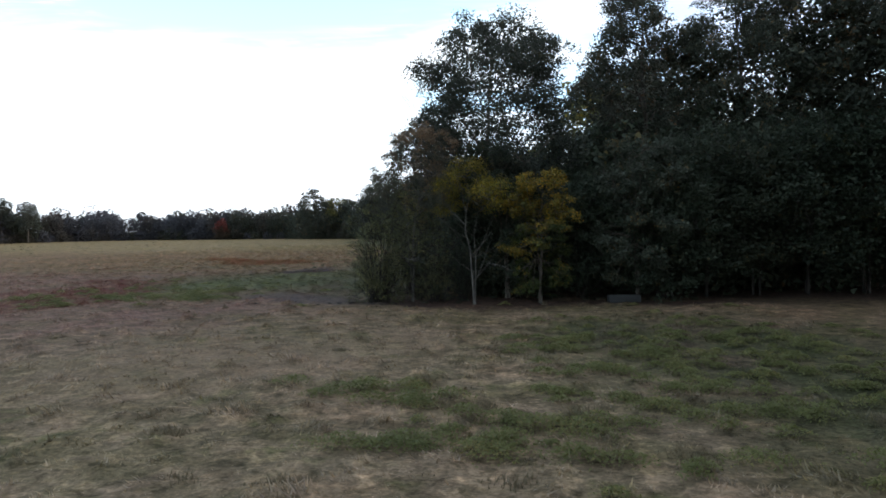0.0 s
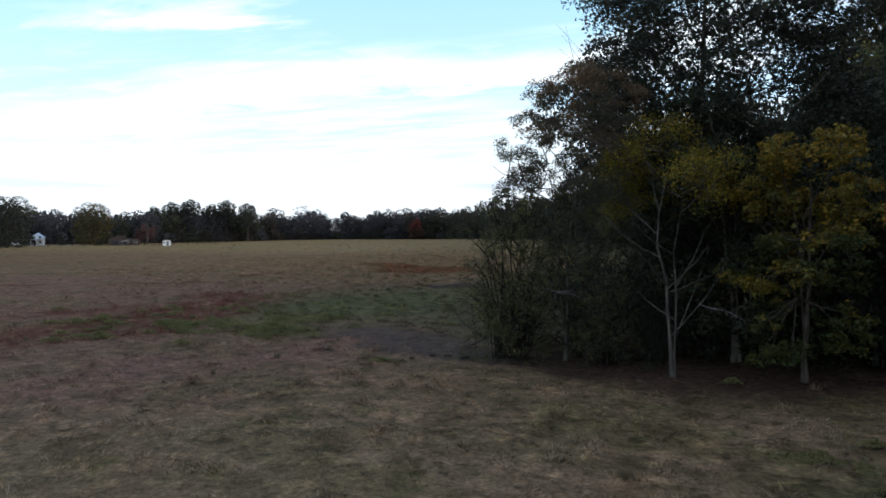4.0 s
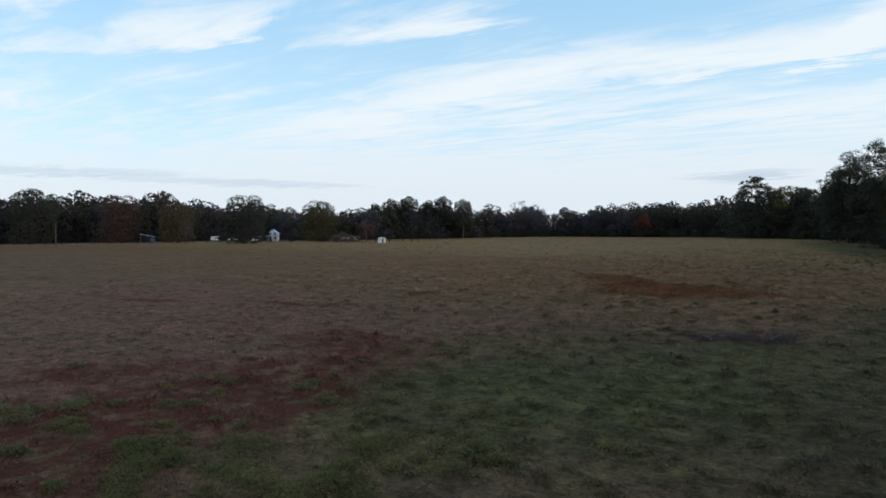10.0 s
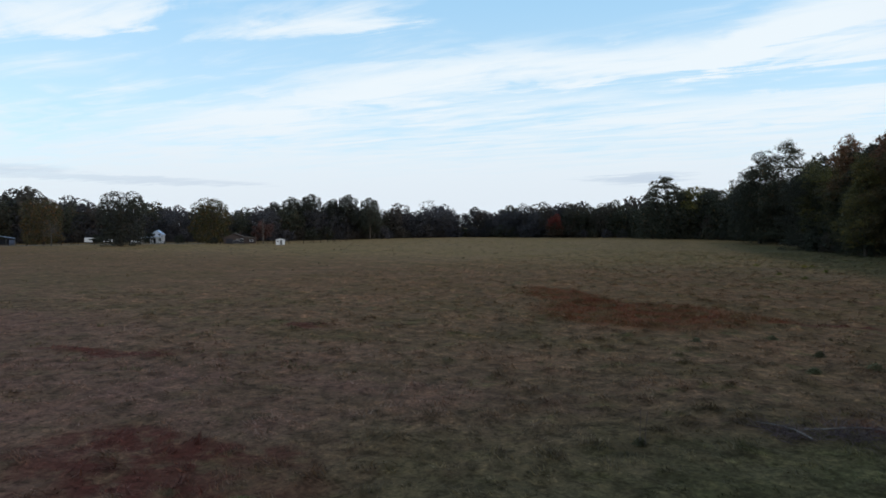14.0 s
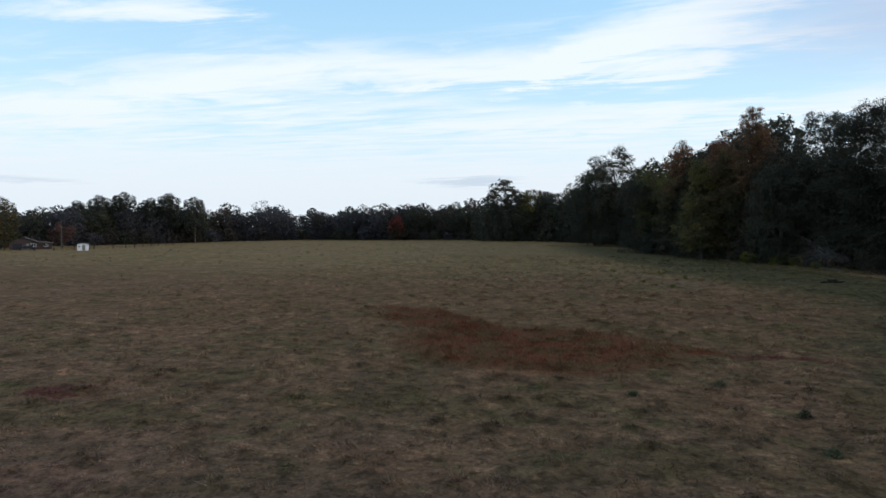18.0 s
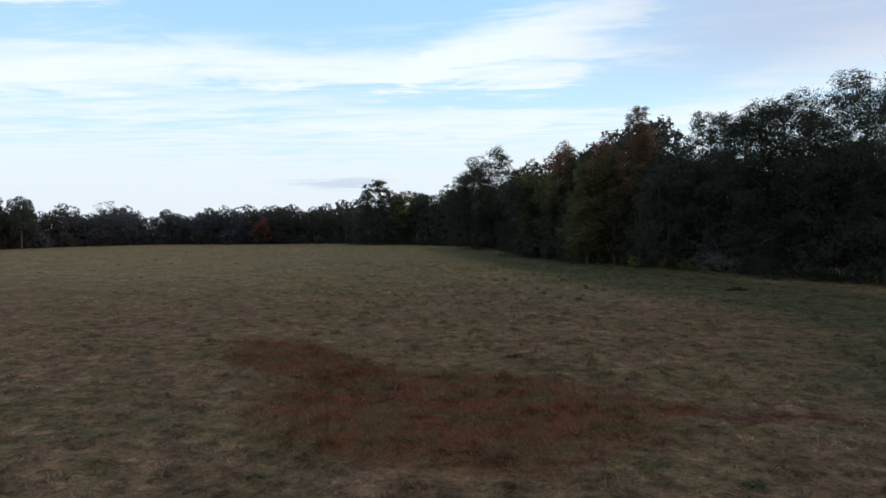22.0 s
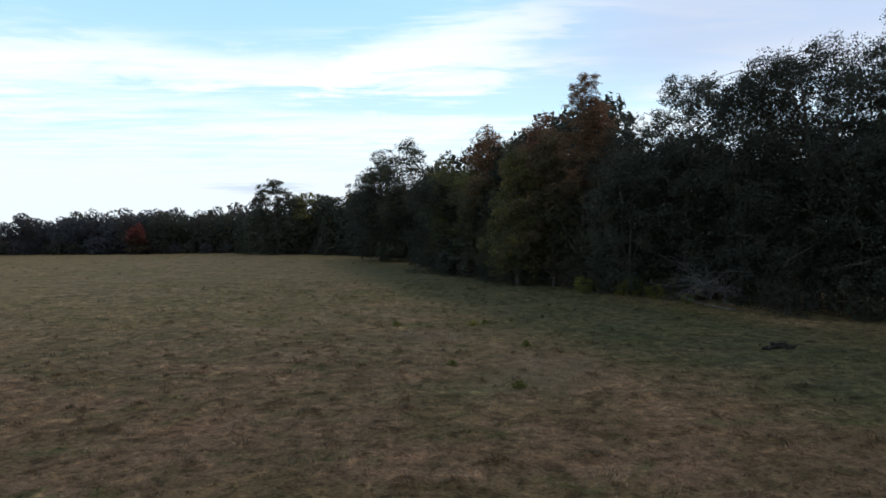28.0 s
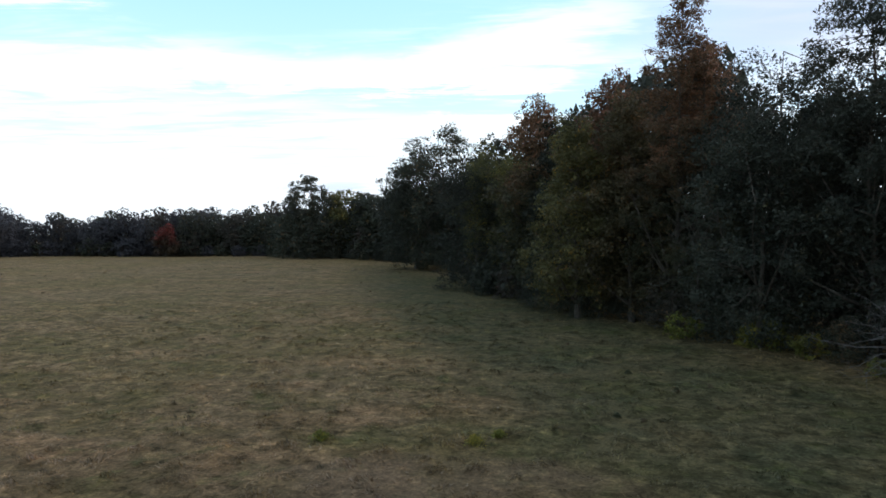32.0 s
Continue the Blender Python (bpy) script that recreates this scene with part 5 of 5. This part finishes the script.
def build_farm():
    farm_house()
    white_shed()
    white_house()
    carport()
    camper()
    car("pickup_truck", -327.0, 203.0, 55, WHITE, "white pickup truck parked in the yard")
    car("parked_car", -302.0, 201.5, 50, WHITE, "white car parked under the round oak", False)
    car("parked_car", -250.0, 216.0, 60, DARK, "dark car parked before the brown house", False)
    utility_pole(-302.0, 116.0, 9.3, "tall bare wooden utility pole beside the road")
    utility_pole(-247.0, 226.0, 10.0, "wooden utility pole behind the white shed")
    utility_pole(-297.0, 202.0, 9.0, "pale wooden utility pole in the yard")
    fence = thing("pasture_fence", 0, 0, 0, "low dark wire fence on wooden posts along the farm road", "fence")
    way = [(-366, 62), (-343, 108), (-322, 152), (-300, 190), (-276, 203), (-236, 210), (-226, 232), (-240, 272)]
    p, nrm = along(way, 6.0)
    bm = bmesh.new()
    box(bm, (-0.09, -0.09, -0.2), (0.09, 0.09, 1.3), 0.02)
    post = bpy.data.meshes.new("post")
    bm.to_mesh(post)
    bm.free()
    for x, y in p:
        mesh_part("post", post, ROTTEN, fence).location = (x, y, 0)
    for z in (0.35, 0.75, 1.15):
        q = Quads()
        q.tube(np.array([(x, y, z) for x, y in way]), np.full(len(way), 0.025), 4)
        mesh_part("wire", q.mesh("wire"), ROTTEN, fence, "dark strand of fence wire")
    bm = bmesh.new()
    pts = [(-375, 60), (-352, 105), (-332, 150), (-316, 188), (-290, 206), (-272, 214)]
    for (x0, y0), (x1, y1) in zip(pts, pts[1:]):
        t = Vector((y0 - y1, x1 - x0, 0)).normalized() * 2.4
        bm.faces.new([bm.verts.new((x + s * t.x, y + s * t.y, z)) for x, y, s, z in
                      ((x0, y0, -1, 0.06), (x1, y1, -1, 0.06), (x1, y1, 1, 0.06), (x0, y0, 1, 0.06))])
    ext = bmesh.ops.extrude_face_region(bm, geom=bm.faces[:])
    bmesh.ops.translate(bm, verts=[v for v in ext["geom"] if isinstance(v, bmesh.types.BMVert)], vec=(0, 0, -0.2))
    bmesh.ops.recalc_face_normals(bm, faces=bm.faces)
    tagged(part("road", bm, ASPHALT), "pale grey farm road along the far side of the pasture", "road", kind="structure")


build_farm()
YARD = tree_meshes(141, 4.6, 0.1, 2.6, 0.08, 1800, 0.2, "bush", 40, 0.28, 6, 0.03, stems=3, core=120)
for _x, _y, _s, _r in [(-303.5, 208.0, 1.0, 0), (-285.0, 212.0, 0.8, 80), (-262.5, 214.0, 0.6, 150), (-318.0, 193.0, 0.9, 230)]:
    tree("shrub", _x, _y, YARD, GREEN, BARK, "dark round garden shrub by the farm", "shrub", "farm shrubs", turn=_r, scale=_s)

# ---- things lying by the trees, weeds ----


def build_litter():
    rng = np.random.default_rng(91)
    log = thing("log_pile", -21.1, 153.5, 14, "dark rotting logs lying in the grass", "logs")
    for x, y, ln, r, a, lift in [(-0.4, 0.0, 1.9, 0.13, 4, 0.0), (0.35, 0.3, 1.4, 0.16, -12, 0.0), (0.7, -0.15, 1.0, 0.12, 22, 0.0), (0.0, 0.15, 1.1, 0.1, -24, 0.22), (-0.9, -0.2, 0.8, 0.11, 40, 0.0)]:
        q = Quads()
        t = np.linspace(-0.5, 0.5, 9)
        d = np.array([math.cos(radians(a)), math.sin(radians(a)), 0.03])
        p = np.array([x, y, r * 0.8 + lift + relief(-21.1, 153.5)]) + t[:, None] * ln * d + rng.normal(0, 0.03, (9, 3))
        q.tube(p, r * (1 - 0.3 * (t + 0.5)) * rng.uniform(0.75, 1.25, 9) * np.where(np.abs(t) > 0.49, 0.55, 1.0), 9)
        mesh_part("log", q.mesh("log", True), ROTTEN, log)
    for k in range(12):
        q = Quads()
        s0 = np.array([rng.uniform(-1.3, 1.1), rng.normal(0, 0.2), 0.15])
        e = s0 + rng.normal(0, 0.3, 3) * (1, 1, 0.3) + (0, 0, 0.14)
        q.tube(np.array([s0, (s0 + e) / 2 + rng.normal(0, 0.08, 3), e]), (0.028, 0.018, 0.007), 5)
        mesh_part("stub_branch", q.mesh("stub_branch", True), ROTTEN, log, "broken dark branch stub")

    fall = thing("fallen_tree", -16.6, 178.0, 215, "bare grey top of a fallen tree at the wood's edge", "fallen tree")
    q = Quads()
    trunk = np.array([(-5.0, 0.5, 0.4), (-2.5, 0.2, 0.9), (0.0, 0.0, 1.6), (2.2, 0.3, 2.2), (4.0, 0.2, 2.6)])
    q.tube(trunk, (0.15, 0.12, 0.09, 0.06, 0.03), 8)
    mesh_part("trunk", q.mesh("trunk", True), FALLEN, fall)
    for k in range(12):
        q = Quads()
        s0 = trunk[1] + (trunk[4] - trunk[1]) * rng.uniform(0, 1)
        for j in range(5):
            d = rng.normal(0, 1, 3) * (0.9, 1.3, 0.7) + (0.5, 0, 0.25)
            e = s0 + d * 1.7
            e[2] = max(e[2], 0.15)
            m = (s0 + e) / 2 + rng.normal(0, 0.3, 3) + (0, 0, 0.25)
            q.tube(np.array([s0, (s0 + m) / 2, m, (m + e) / 2 + rng.normal(0, 0.1, 3), e]), (0.036, 0.028, 0.020, 0.013, 0.006), 5)
            for _ in range(9):
                at = m + (e - m) * rng.uniform(0.0, 1.0)
                g = at + rng.normal(0, 0.5, 3)
                g[2] = max(g[2], 0.05)
                q.tube(np.array([at, (at + g) / 2 + rng.normal(0, 0.12, 3), g]), (0.011, 0.008, 0.004), 3)
        mesh_part("branch", q.mesh("branch", True), FALLEN, fall)

    bare = tree_meshes(95, 10.5, 4.0, 1.8, 0.055, 260, 0.07, "oak", 16, 0.3, 8, 0.03, stems=1, twigs=2, crook=0.025)
    for x, y, sc, tn in ((-22.4, 189.6, 1.0, 0), (-27.6, 191.4, 1.1, 60)):
        tree("bare_sapling", x, y, bare, DRAB, PALE, "thin pale sapling almost bare of leaves before the wood", "tree", "bare saplings", turn=tn, scale=sc)
    for x, y, z, sc, tn in ((-8.5, 45.4, 2.9, 0.5, 200), (-2.6, 44.7, 2.6, 0.4, 185), (-13.6, 167.9, 5.2, 1.0, 35), (-16.6, 171.0, 6.8, 0.8, 120), (-10.4, 165.6, 4.4, 0.9, 300)):
        limb = thing("dead_branch", x, y, tn, "bare grey dead branch hanging in the shade of the trees", "branch", "dead branches", z)
        q = Quads()
        p = np.array([(1.8, 0, 0.9), (0.8, 0.1, 0.55), (-0.3, -0.1, 0.4), (-1.4, 0.1, -0.1), (-2.4, 0.0, -0.8)]) * sc
        q.tube(p, np.array((0.07, 0.06, 0.05, 0.035, 0.012)) * sc ** 1.6, 6)
        for k in range(7):
            a0 = p[1 + k % 3] + rng.normal(0, 0.05, 3)
            e = a0 + (rng.normal(0, 0.6, 3) + (-0.6, 0, -0.2)) * sc
            q.tube(np.array([a0, (a0 + e) / 2 + rng.normal(0, 0.1, 3) * sc, e]), np.array((0.025, 0.018, 0.008)) * sc, 4)
        mesh_part("limb", q.mesh("limb", True), FALLEN if y < 100 else BARK, limb)
    lying = thing("fallen_branch", -17.2, 174.2, 0, "long pale bare branch lying out over the grass", "branch")
    q = Quads()
    p = np.array([(0.3, -0.5, 0.05), (-0.7, 0.9, 0.16), (-1.5, 1.9, 0.32), (-2.2, 2.7, 0.42), (-2.9, 3.2, 0.75), (-3.7, 3.7, 1.1)])
    q.tube(p, (0.055, 0.05, 0.042, 0.034, 0.022, 0.008), 6)
    mesh_part("limb", q.mesh("limb", True), FALLEN, lying)
    for k in range(6):
        q = Quads()
        a0 = p[1 + k % 4]
        e = a0 + rng.normal(0, 0.45, 3) + (-0.7, 0.3, 0.55)
        m = (a0 + e) / 2 + rng.normal(0, 0.12, 3)
        q.tube(np.array([a0, m, e]), (0.02, 0.014, 0.005), 4)
        for _ in range(3):
            q.tube(np.array([m, (m + e) / 2 + rng.normal(0, 0.1, 3), e + rng.normal(0, 0.35, 3)]), (0.009, 0.007, 0.003), 3)
        mesh_part("twig", q.mesh("twig", True), FALLEN, lying)

    for x, y, size, turn in ((-28.2, 77.6, 1.0, 20), (-26.3, 78.6, 1.2, 80), (-30.2, 77.0, 0.7, 150)):
        heap = thing("brushwood", x, y, turn, "low heap of dead grey-purple twigs in the grass", "brushwood", "brushwood heaps", float(relief(x, y)))
        q = Quads()
        for _ in range(150):
            s0 = np.r_[rng.normal(0, 0.7, 2) * (1.2, 0.7), 0.0] * size
            d = np.r_[rng.normal(0, 0.5, 2), rng.uniform(0.05, 0.5)] * size
            q.tube(np.array([s0, s0 + 0.5 * d + rng.normal(0, 0.05, 3), s0 + d]), (0.010, 0.008, 0.004), 3)
        mesh_part("twigs", q.mesh("twigs", True), BRUSHWOOD, heap)
        q = Quads()
        t = np.linspace(-1, 1, 7)
        q.tube(np.column_stack([1.5 * t, 0.12 * np.sin(3 * t), 0.22 + 0.1 * np.cos(2.5 * t)]) * size, np.linspace(0.03, 0.01, 7), 5)
        mesh_part("branch", q.mesh("branch", True), FALLEN, heap, "pale dead branch")
    slab = thing("concrete_trough", 6.0, 47.4, 8, "long low weathered concrete trough at the grove's edge", "trough")
    bm = bmesh.new()
    box(bm, (-1.1, -0.35, -0.05), (1.1, 0.35, 0.12), 0.02)
    part("base", bm, CONCRETE, slab)
    for nm, lo, hi in (("side", (-1.1, -0.35, 0.12), (1.1, -0.25, 0.5)), ("side", (-1.1, 0.25, 0.12), (1.1, 0.35, 0.5)),
                       ("end", (-1.1, -0.25, 0.12), (-1.0, 0.25, 0.5)), ("end", (1.0, -0.25, 0.12), (1.1, 0.25, 0.5))):
        block(nm, lo, hi, CONCRETE, slab, "", 0.015)


def dung_pat(x, y, r, turn):
    """A low round cow pat: rings that sink from a lumpy top to the grass."""
    rng = np.random.default_rng(int(abs(x * 31 + y * 17)))
    bm = bmesh.new()
    rings = []
    for f, h in ((0.35, 1.0), (0.7, 0.82), (1.0, 0.3), (1.08, -0.4)):
        rings.append([bm.verts.new((r * f * math.cos(a) * rng.uniform(0.88, 1.12), 0.8 * r * f * math.sin(a) * rng.uniform(0.88, 1.12), 0.055 * h * rng.uniform(0.85, 1.15)))
                      for a in np.arange(12) * math.pi / 6])
    bm.faces.new(rings[0])
    for a, b in zip(rings, rings[1:]):
        for i in range(12):
            bm.faces.new((a[i], b[i], b[(i + 1) % 12], a[(i + 1) % 12]))
    bmesh.ops.recalc_face_normals(bm, faces=bm.faces)
    ob = part("dung_pat", bm, ROTTEN)
    ob.matrix_basis = pose(x, y, float(relief(x, y)), 0, 0, turn)
    tagged(ob, "dark dried cow pat lying in the trodden mud", "dung", "cow pats")


build_litter()
for _x, _y, _r, _t in ((-14.3, 46.0, 0.2, 10), (-13.3, 45.6, 0.24, 80), (-14.9, 45.6, 0.15, 150), (-16.2, 43.7, 0.19, 210), (-20.2, 44.8, 0.15, 300), (-15.4, 44.5, 0.12, 40)):
    dung_pat(_x, _y, _r, _t)

WEED_GREEN = leaf_material("weed_green", (0.105, 0.117, 0.042), (0.215, 0.213, 0.080), (0.28, 0.23, 0.09), 0.16, 0.38)
WEED_DARK = leaf_material("weed_dark", (0.066, 0.072, 0.040), (0.140, 0.135, 0.072), (0.18, 0.14, 0.07), 0.12, 0.35)
WEED_BROWN = leaf_material("weed_brown", (0.092, 0.074, 0.044), (0.160, 0.128, 0.078), (0.19, 0.14, 0.08), 0.12, 0.3)


def weed_clump(q, rng, x, y, blades, spread, tall, wide=0.02):
    r = rng.normal(0, spread * 0.5, (blades, 2)) * (1.0, 0.7)
    h = tall * rng.uniform(0.5, 1.2, blades) * np.exp(-(r ** 2).sum(1) / (2 * spread ** 2))
    th, f = rng.uniform(0, 2 * np.pi, blades), rng.uniform(0, np.pi, blades)
    d = np.column_stack([np.cos(th), np.sin(th), np.zeros(blades)]) * rng.uniform(0.1, 0.6, (blades, 1))
    sd = np.column_stack([np.cos(f), np.sin(f), np.zeros(blades)]) * wide
    root = np.column_stack([r, np.full(blades, -0.05)]) + (x, y, float(relief(x, y)))
    tip = root + (d + (0, 0, 0.95)) * h[:, None]
    q.add(np.stack([root - sd, root + sd, tip], 1), np.arange(3 * blades).reshape(-1, 3), 3)


def weed_plant(x, y, size, tall, mat, label, group, stalks=0):
    """One weed standing by itself: a bushy tuft of blades and leaves, some with dry stalks above it."""
    rng = np.random.default_rng(int(abs(x * 53 + y * 29)))
    ob = thing("weed", x, y, rng.uniform(0, 360), label, "weed", group, float(relief(x, y)))
    q = Quads()
    m = 420
    g = rng.normal(0, 0.42 * size, (m, 2))
    top = tall * np.exp(-(g ** 2).sum(1) / (0.7 * size * size))
    q.leaves(np.column_stack([g, top * rng.uniform(0.05, 1.0, m) ** 0.7]), 0.05, rng, narrow=0.4)
    for _ in range(70):
        th, b = rng.uniform(0, 2 * np.pi), rng.normal(0, 0.22 * size, 2)
        sd = np.array((math.cos(th), math.sin(th), 0)) * 0.012
        root = np.r_[b, -0.03]
        q.add(np.array([root - sd, root + sd, root + np.r_[b * 0.9 + rng.normal(0, 0.08, 2), tall * rng.uniform(0.7, 1.35)]]), np.array([[0, 1, 2]]), 3)
    mesh_part("leaves", q.mesh("leaves"), mat, ob)
    for _ in range(stalks):
        q = Quads()
        b = rng.normal(0, 0.12, 2)
        h = rng.uniform(0.9, 1.25)
        q.tube(np.array([np.r_[b, 0.0], np.r_[b * 1.2, 0.6 * h], np.r_[b * 1.2 + rng.normal(0, 0.08, 2), h]]), (0.012, 0.010, 0.006), 4)
        mesh_part("stalk", q.mesh("stalk", True), BRUSHWOOD, ob, "dry brown stalk")


def build_weeds():
    rng = np.random.default_rng(101)
    green = [(-6.6, 21.2), (-5.2, 21.4), (-4.9, 19.8), (-3.4, 15.8), (-1.9, 17.1), (-0.9, 16.4), (1.1, 17.6), (2.3, 14.8), (3.1, 24.6), (3.9, 18.9), (7.9, 32.0),
             (5.0, 22.0), (1.6, 29.5), (4.2, 28.2), (6.2, 25.2), (8.8, 27.4), (0.4, 31.5), (-1.8, 28.8), (3.2, 33.6), (9.8, 34.2), (11.8, 30.4), (7.0, 20.0), (5.6, 16.4),
             (-28.5, 48.6), (-27.6, 50.4), (-29.8, 51.5), (-26.6, 52.6), (-30.6, 49.6), (-28.9, 53.6), (-31.3, 46.2), (-25.4, 53.9), (-27.0, 47.8), (-33.0, 47.4), (-33.8, 48.2), (-32.2, 46.9), (-40.9, 46.7), (-40.0, 47.4), (-34.0, 42.5), (-35.0, 43.2), (-40.5, 52.7), (-34.6, 55.8), (-28.0, 49.0), (-26.5, 49.6)]
    q = Quads()

    def mound(x, y, r, h):
        m = int(600 * r)
        g = rng.normal(0, 0.45 * r, (m, 2)) * (1.15, 0.8)
        top = h * np.exp(-(g ** 2).sum(1) / (1.1 * r * r))
        z = top * rng.uniform(0.15, 1.0, m) ** 0.6 + float(relief(x, y))
        q.leaves(np.column_stack([x + g[:, 0], y + g[:, 1], z]), 0.045, rng, narrow=0.5)

    for x, y in green:
        for _ in range(rng.integers(2, 6)):
            mound(x + rng.normal(0, 0.9), y + rng.normal(0, 0.6), rng.uniform(0.4, 1.0), rng.uniform(0.18, 0.42))
    for _ in range(170):
        mound(rng.normal(7.0, 5.0), rng.normal(27, 7), rng.uniform(0.25, 0.6), rng.uniform(0.16, 0.4))
    for _ in range(60):
        mound(rng.normal(-31, 6), rng.normal(52, 5), rng.uniform(0.3, 0.7), rng.uniform(0.12, 0.3))
    tagged(mesh_part("weeds", q.mesh("weeds"), WEED_GREEN), "low bushy green weeds scattered in the dry grass", "weeds", kind="stuff")
    q = Quads()
    for _ in range(46):
        weed_clump(q, rng, rng.normal(0, 7), rng.uniform(13, 36), 130, rng.uniform(0.4, 0.9), rng.uniform(0.14, 0.26))
    for _ in range(130):
        weed_clump(q, rng, rng.normal(-36, 22), rng.uniform(20, 210), 46, rng.uniform(0.12, 0.3), rng.uniform(0.18, 0.36))
    for _ in range(650):
        x = rng.uniform(-250, -45)
        weed_clump(q, rng, x, rng.uniform(55, 290), 16, rng.uniform(0.4, 1.0), rng.uniform(0.16, 0.36), 0.07)
    tagged(mesh_part("tussocks", q.mesh("tussocks"), WEED_BROWN), "small dark tussocks standing above the short grass", "weeds", kind="stuff")
    bush = tree_meshes(131, 2.0, 0.05, 1.2, 0.03, 1500, 0.075, "bush", 30, 0.3, 8, 0.03, stems=4)
    for x, y, s, t in [(-28.8, 191.6, 1.1, 0), (-24.8, 188.4, 0.8, 70), (-23.6, 187.4, 1.2, 130), (-21.6, 184.4, 0.9, 200), (-19.8, 179.5, 0.6, 20)]:
        tree("shrub", x, y, bush, YELLOW, BARK, "small yellow-green shrub at the foot of the trees", "shrub", "yellow shrubs", turn=t, scale=s)


build_weeds()
for _x, _y, _s, _h, _k in ((-33.6, 73.5, 0.4, 0.32, 2), (-37.2, 92.5, 0.5, 0.34, 0), (-33.8, 95.7, 0.55, 0.32, 0), (-30.9, 91.6, 0.5, 0.4, 1), (-30.6, 87.3, 0.6, 0.36, 0), (-31.1, 67.2, 0.35, 0.3, 0),
                           (-28.6, 71.1, 0.45, 0.3, 0), (-28.4, 89.3, 0.7, 0.4, 0), (-35.5, 168.6, 0.4, 0.3, 0), (-32.0, 173.9, 0.5, 0.4, 0), (-34.1, 178.0, 0.4, 0.34, 0)):
    weed_plant(_x, _y, 0.55 * _s, 0.75 * _h, WEED_DARK, "dark green weed standing above the short grass", "dark weeds of the pasture", _k)
for _x, _y, _s, _h in ((-41.5, 163.6, 0.45, 0.42), (-37.6, 153.9, 0.4, 0.42), (-47.9, 163.1, 0.5, 0.4), (-40.6, 164.6, 0.35, 0.3), (-38.4, 142.4, 0.5, 0.36), (-42.2, 147.8, 0.4, 0.3)):
    weed_plant(_x, _y, _s, _h, YELLOW, "fresh yellow-green weed in the dry grass", "fresh weeds of the pasture")
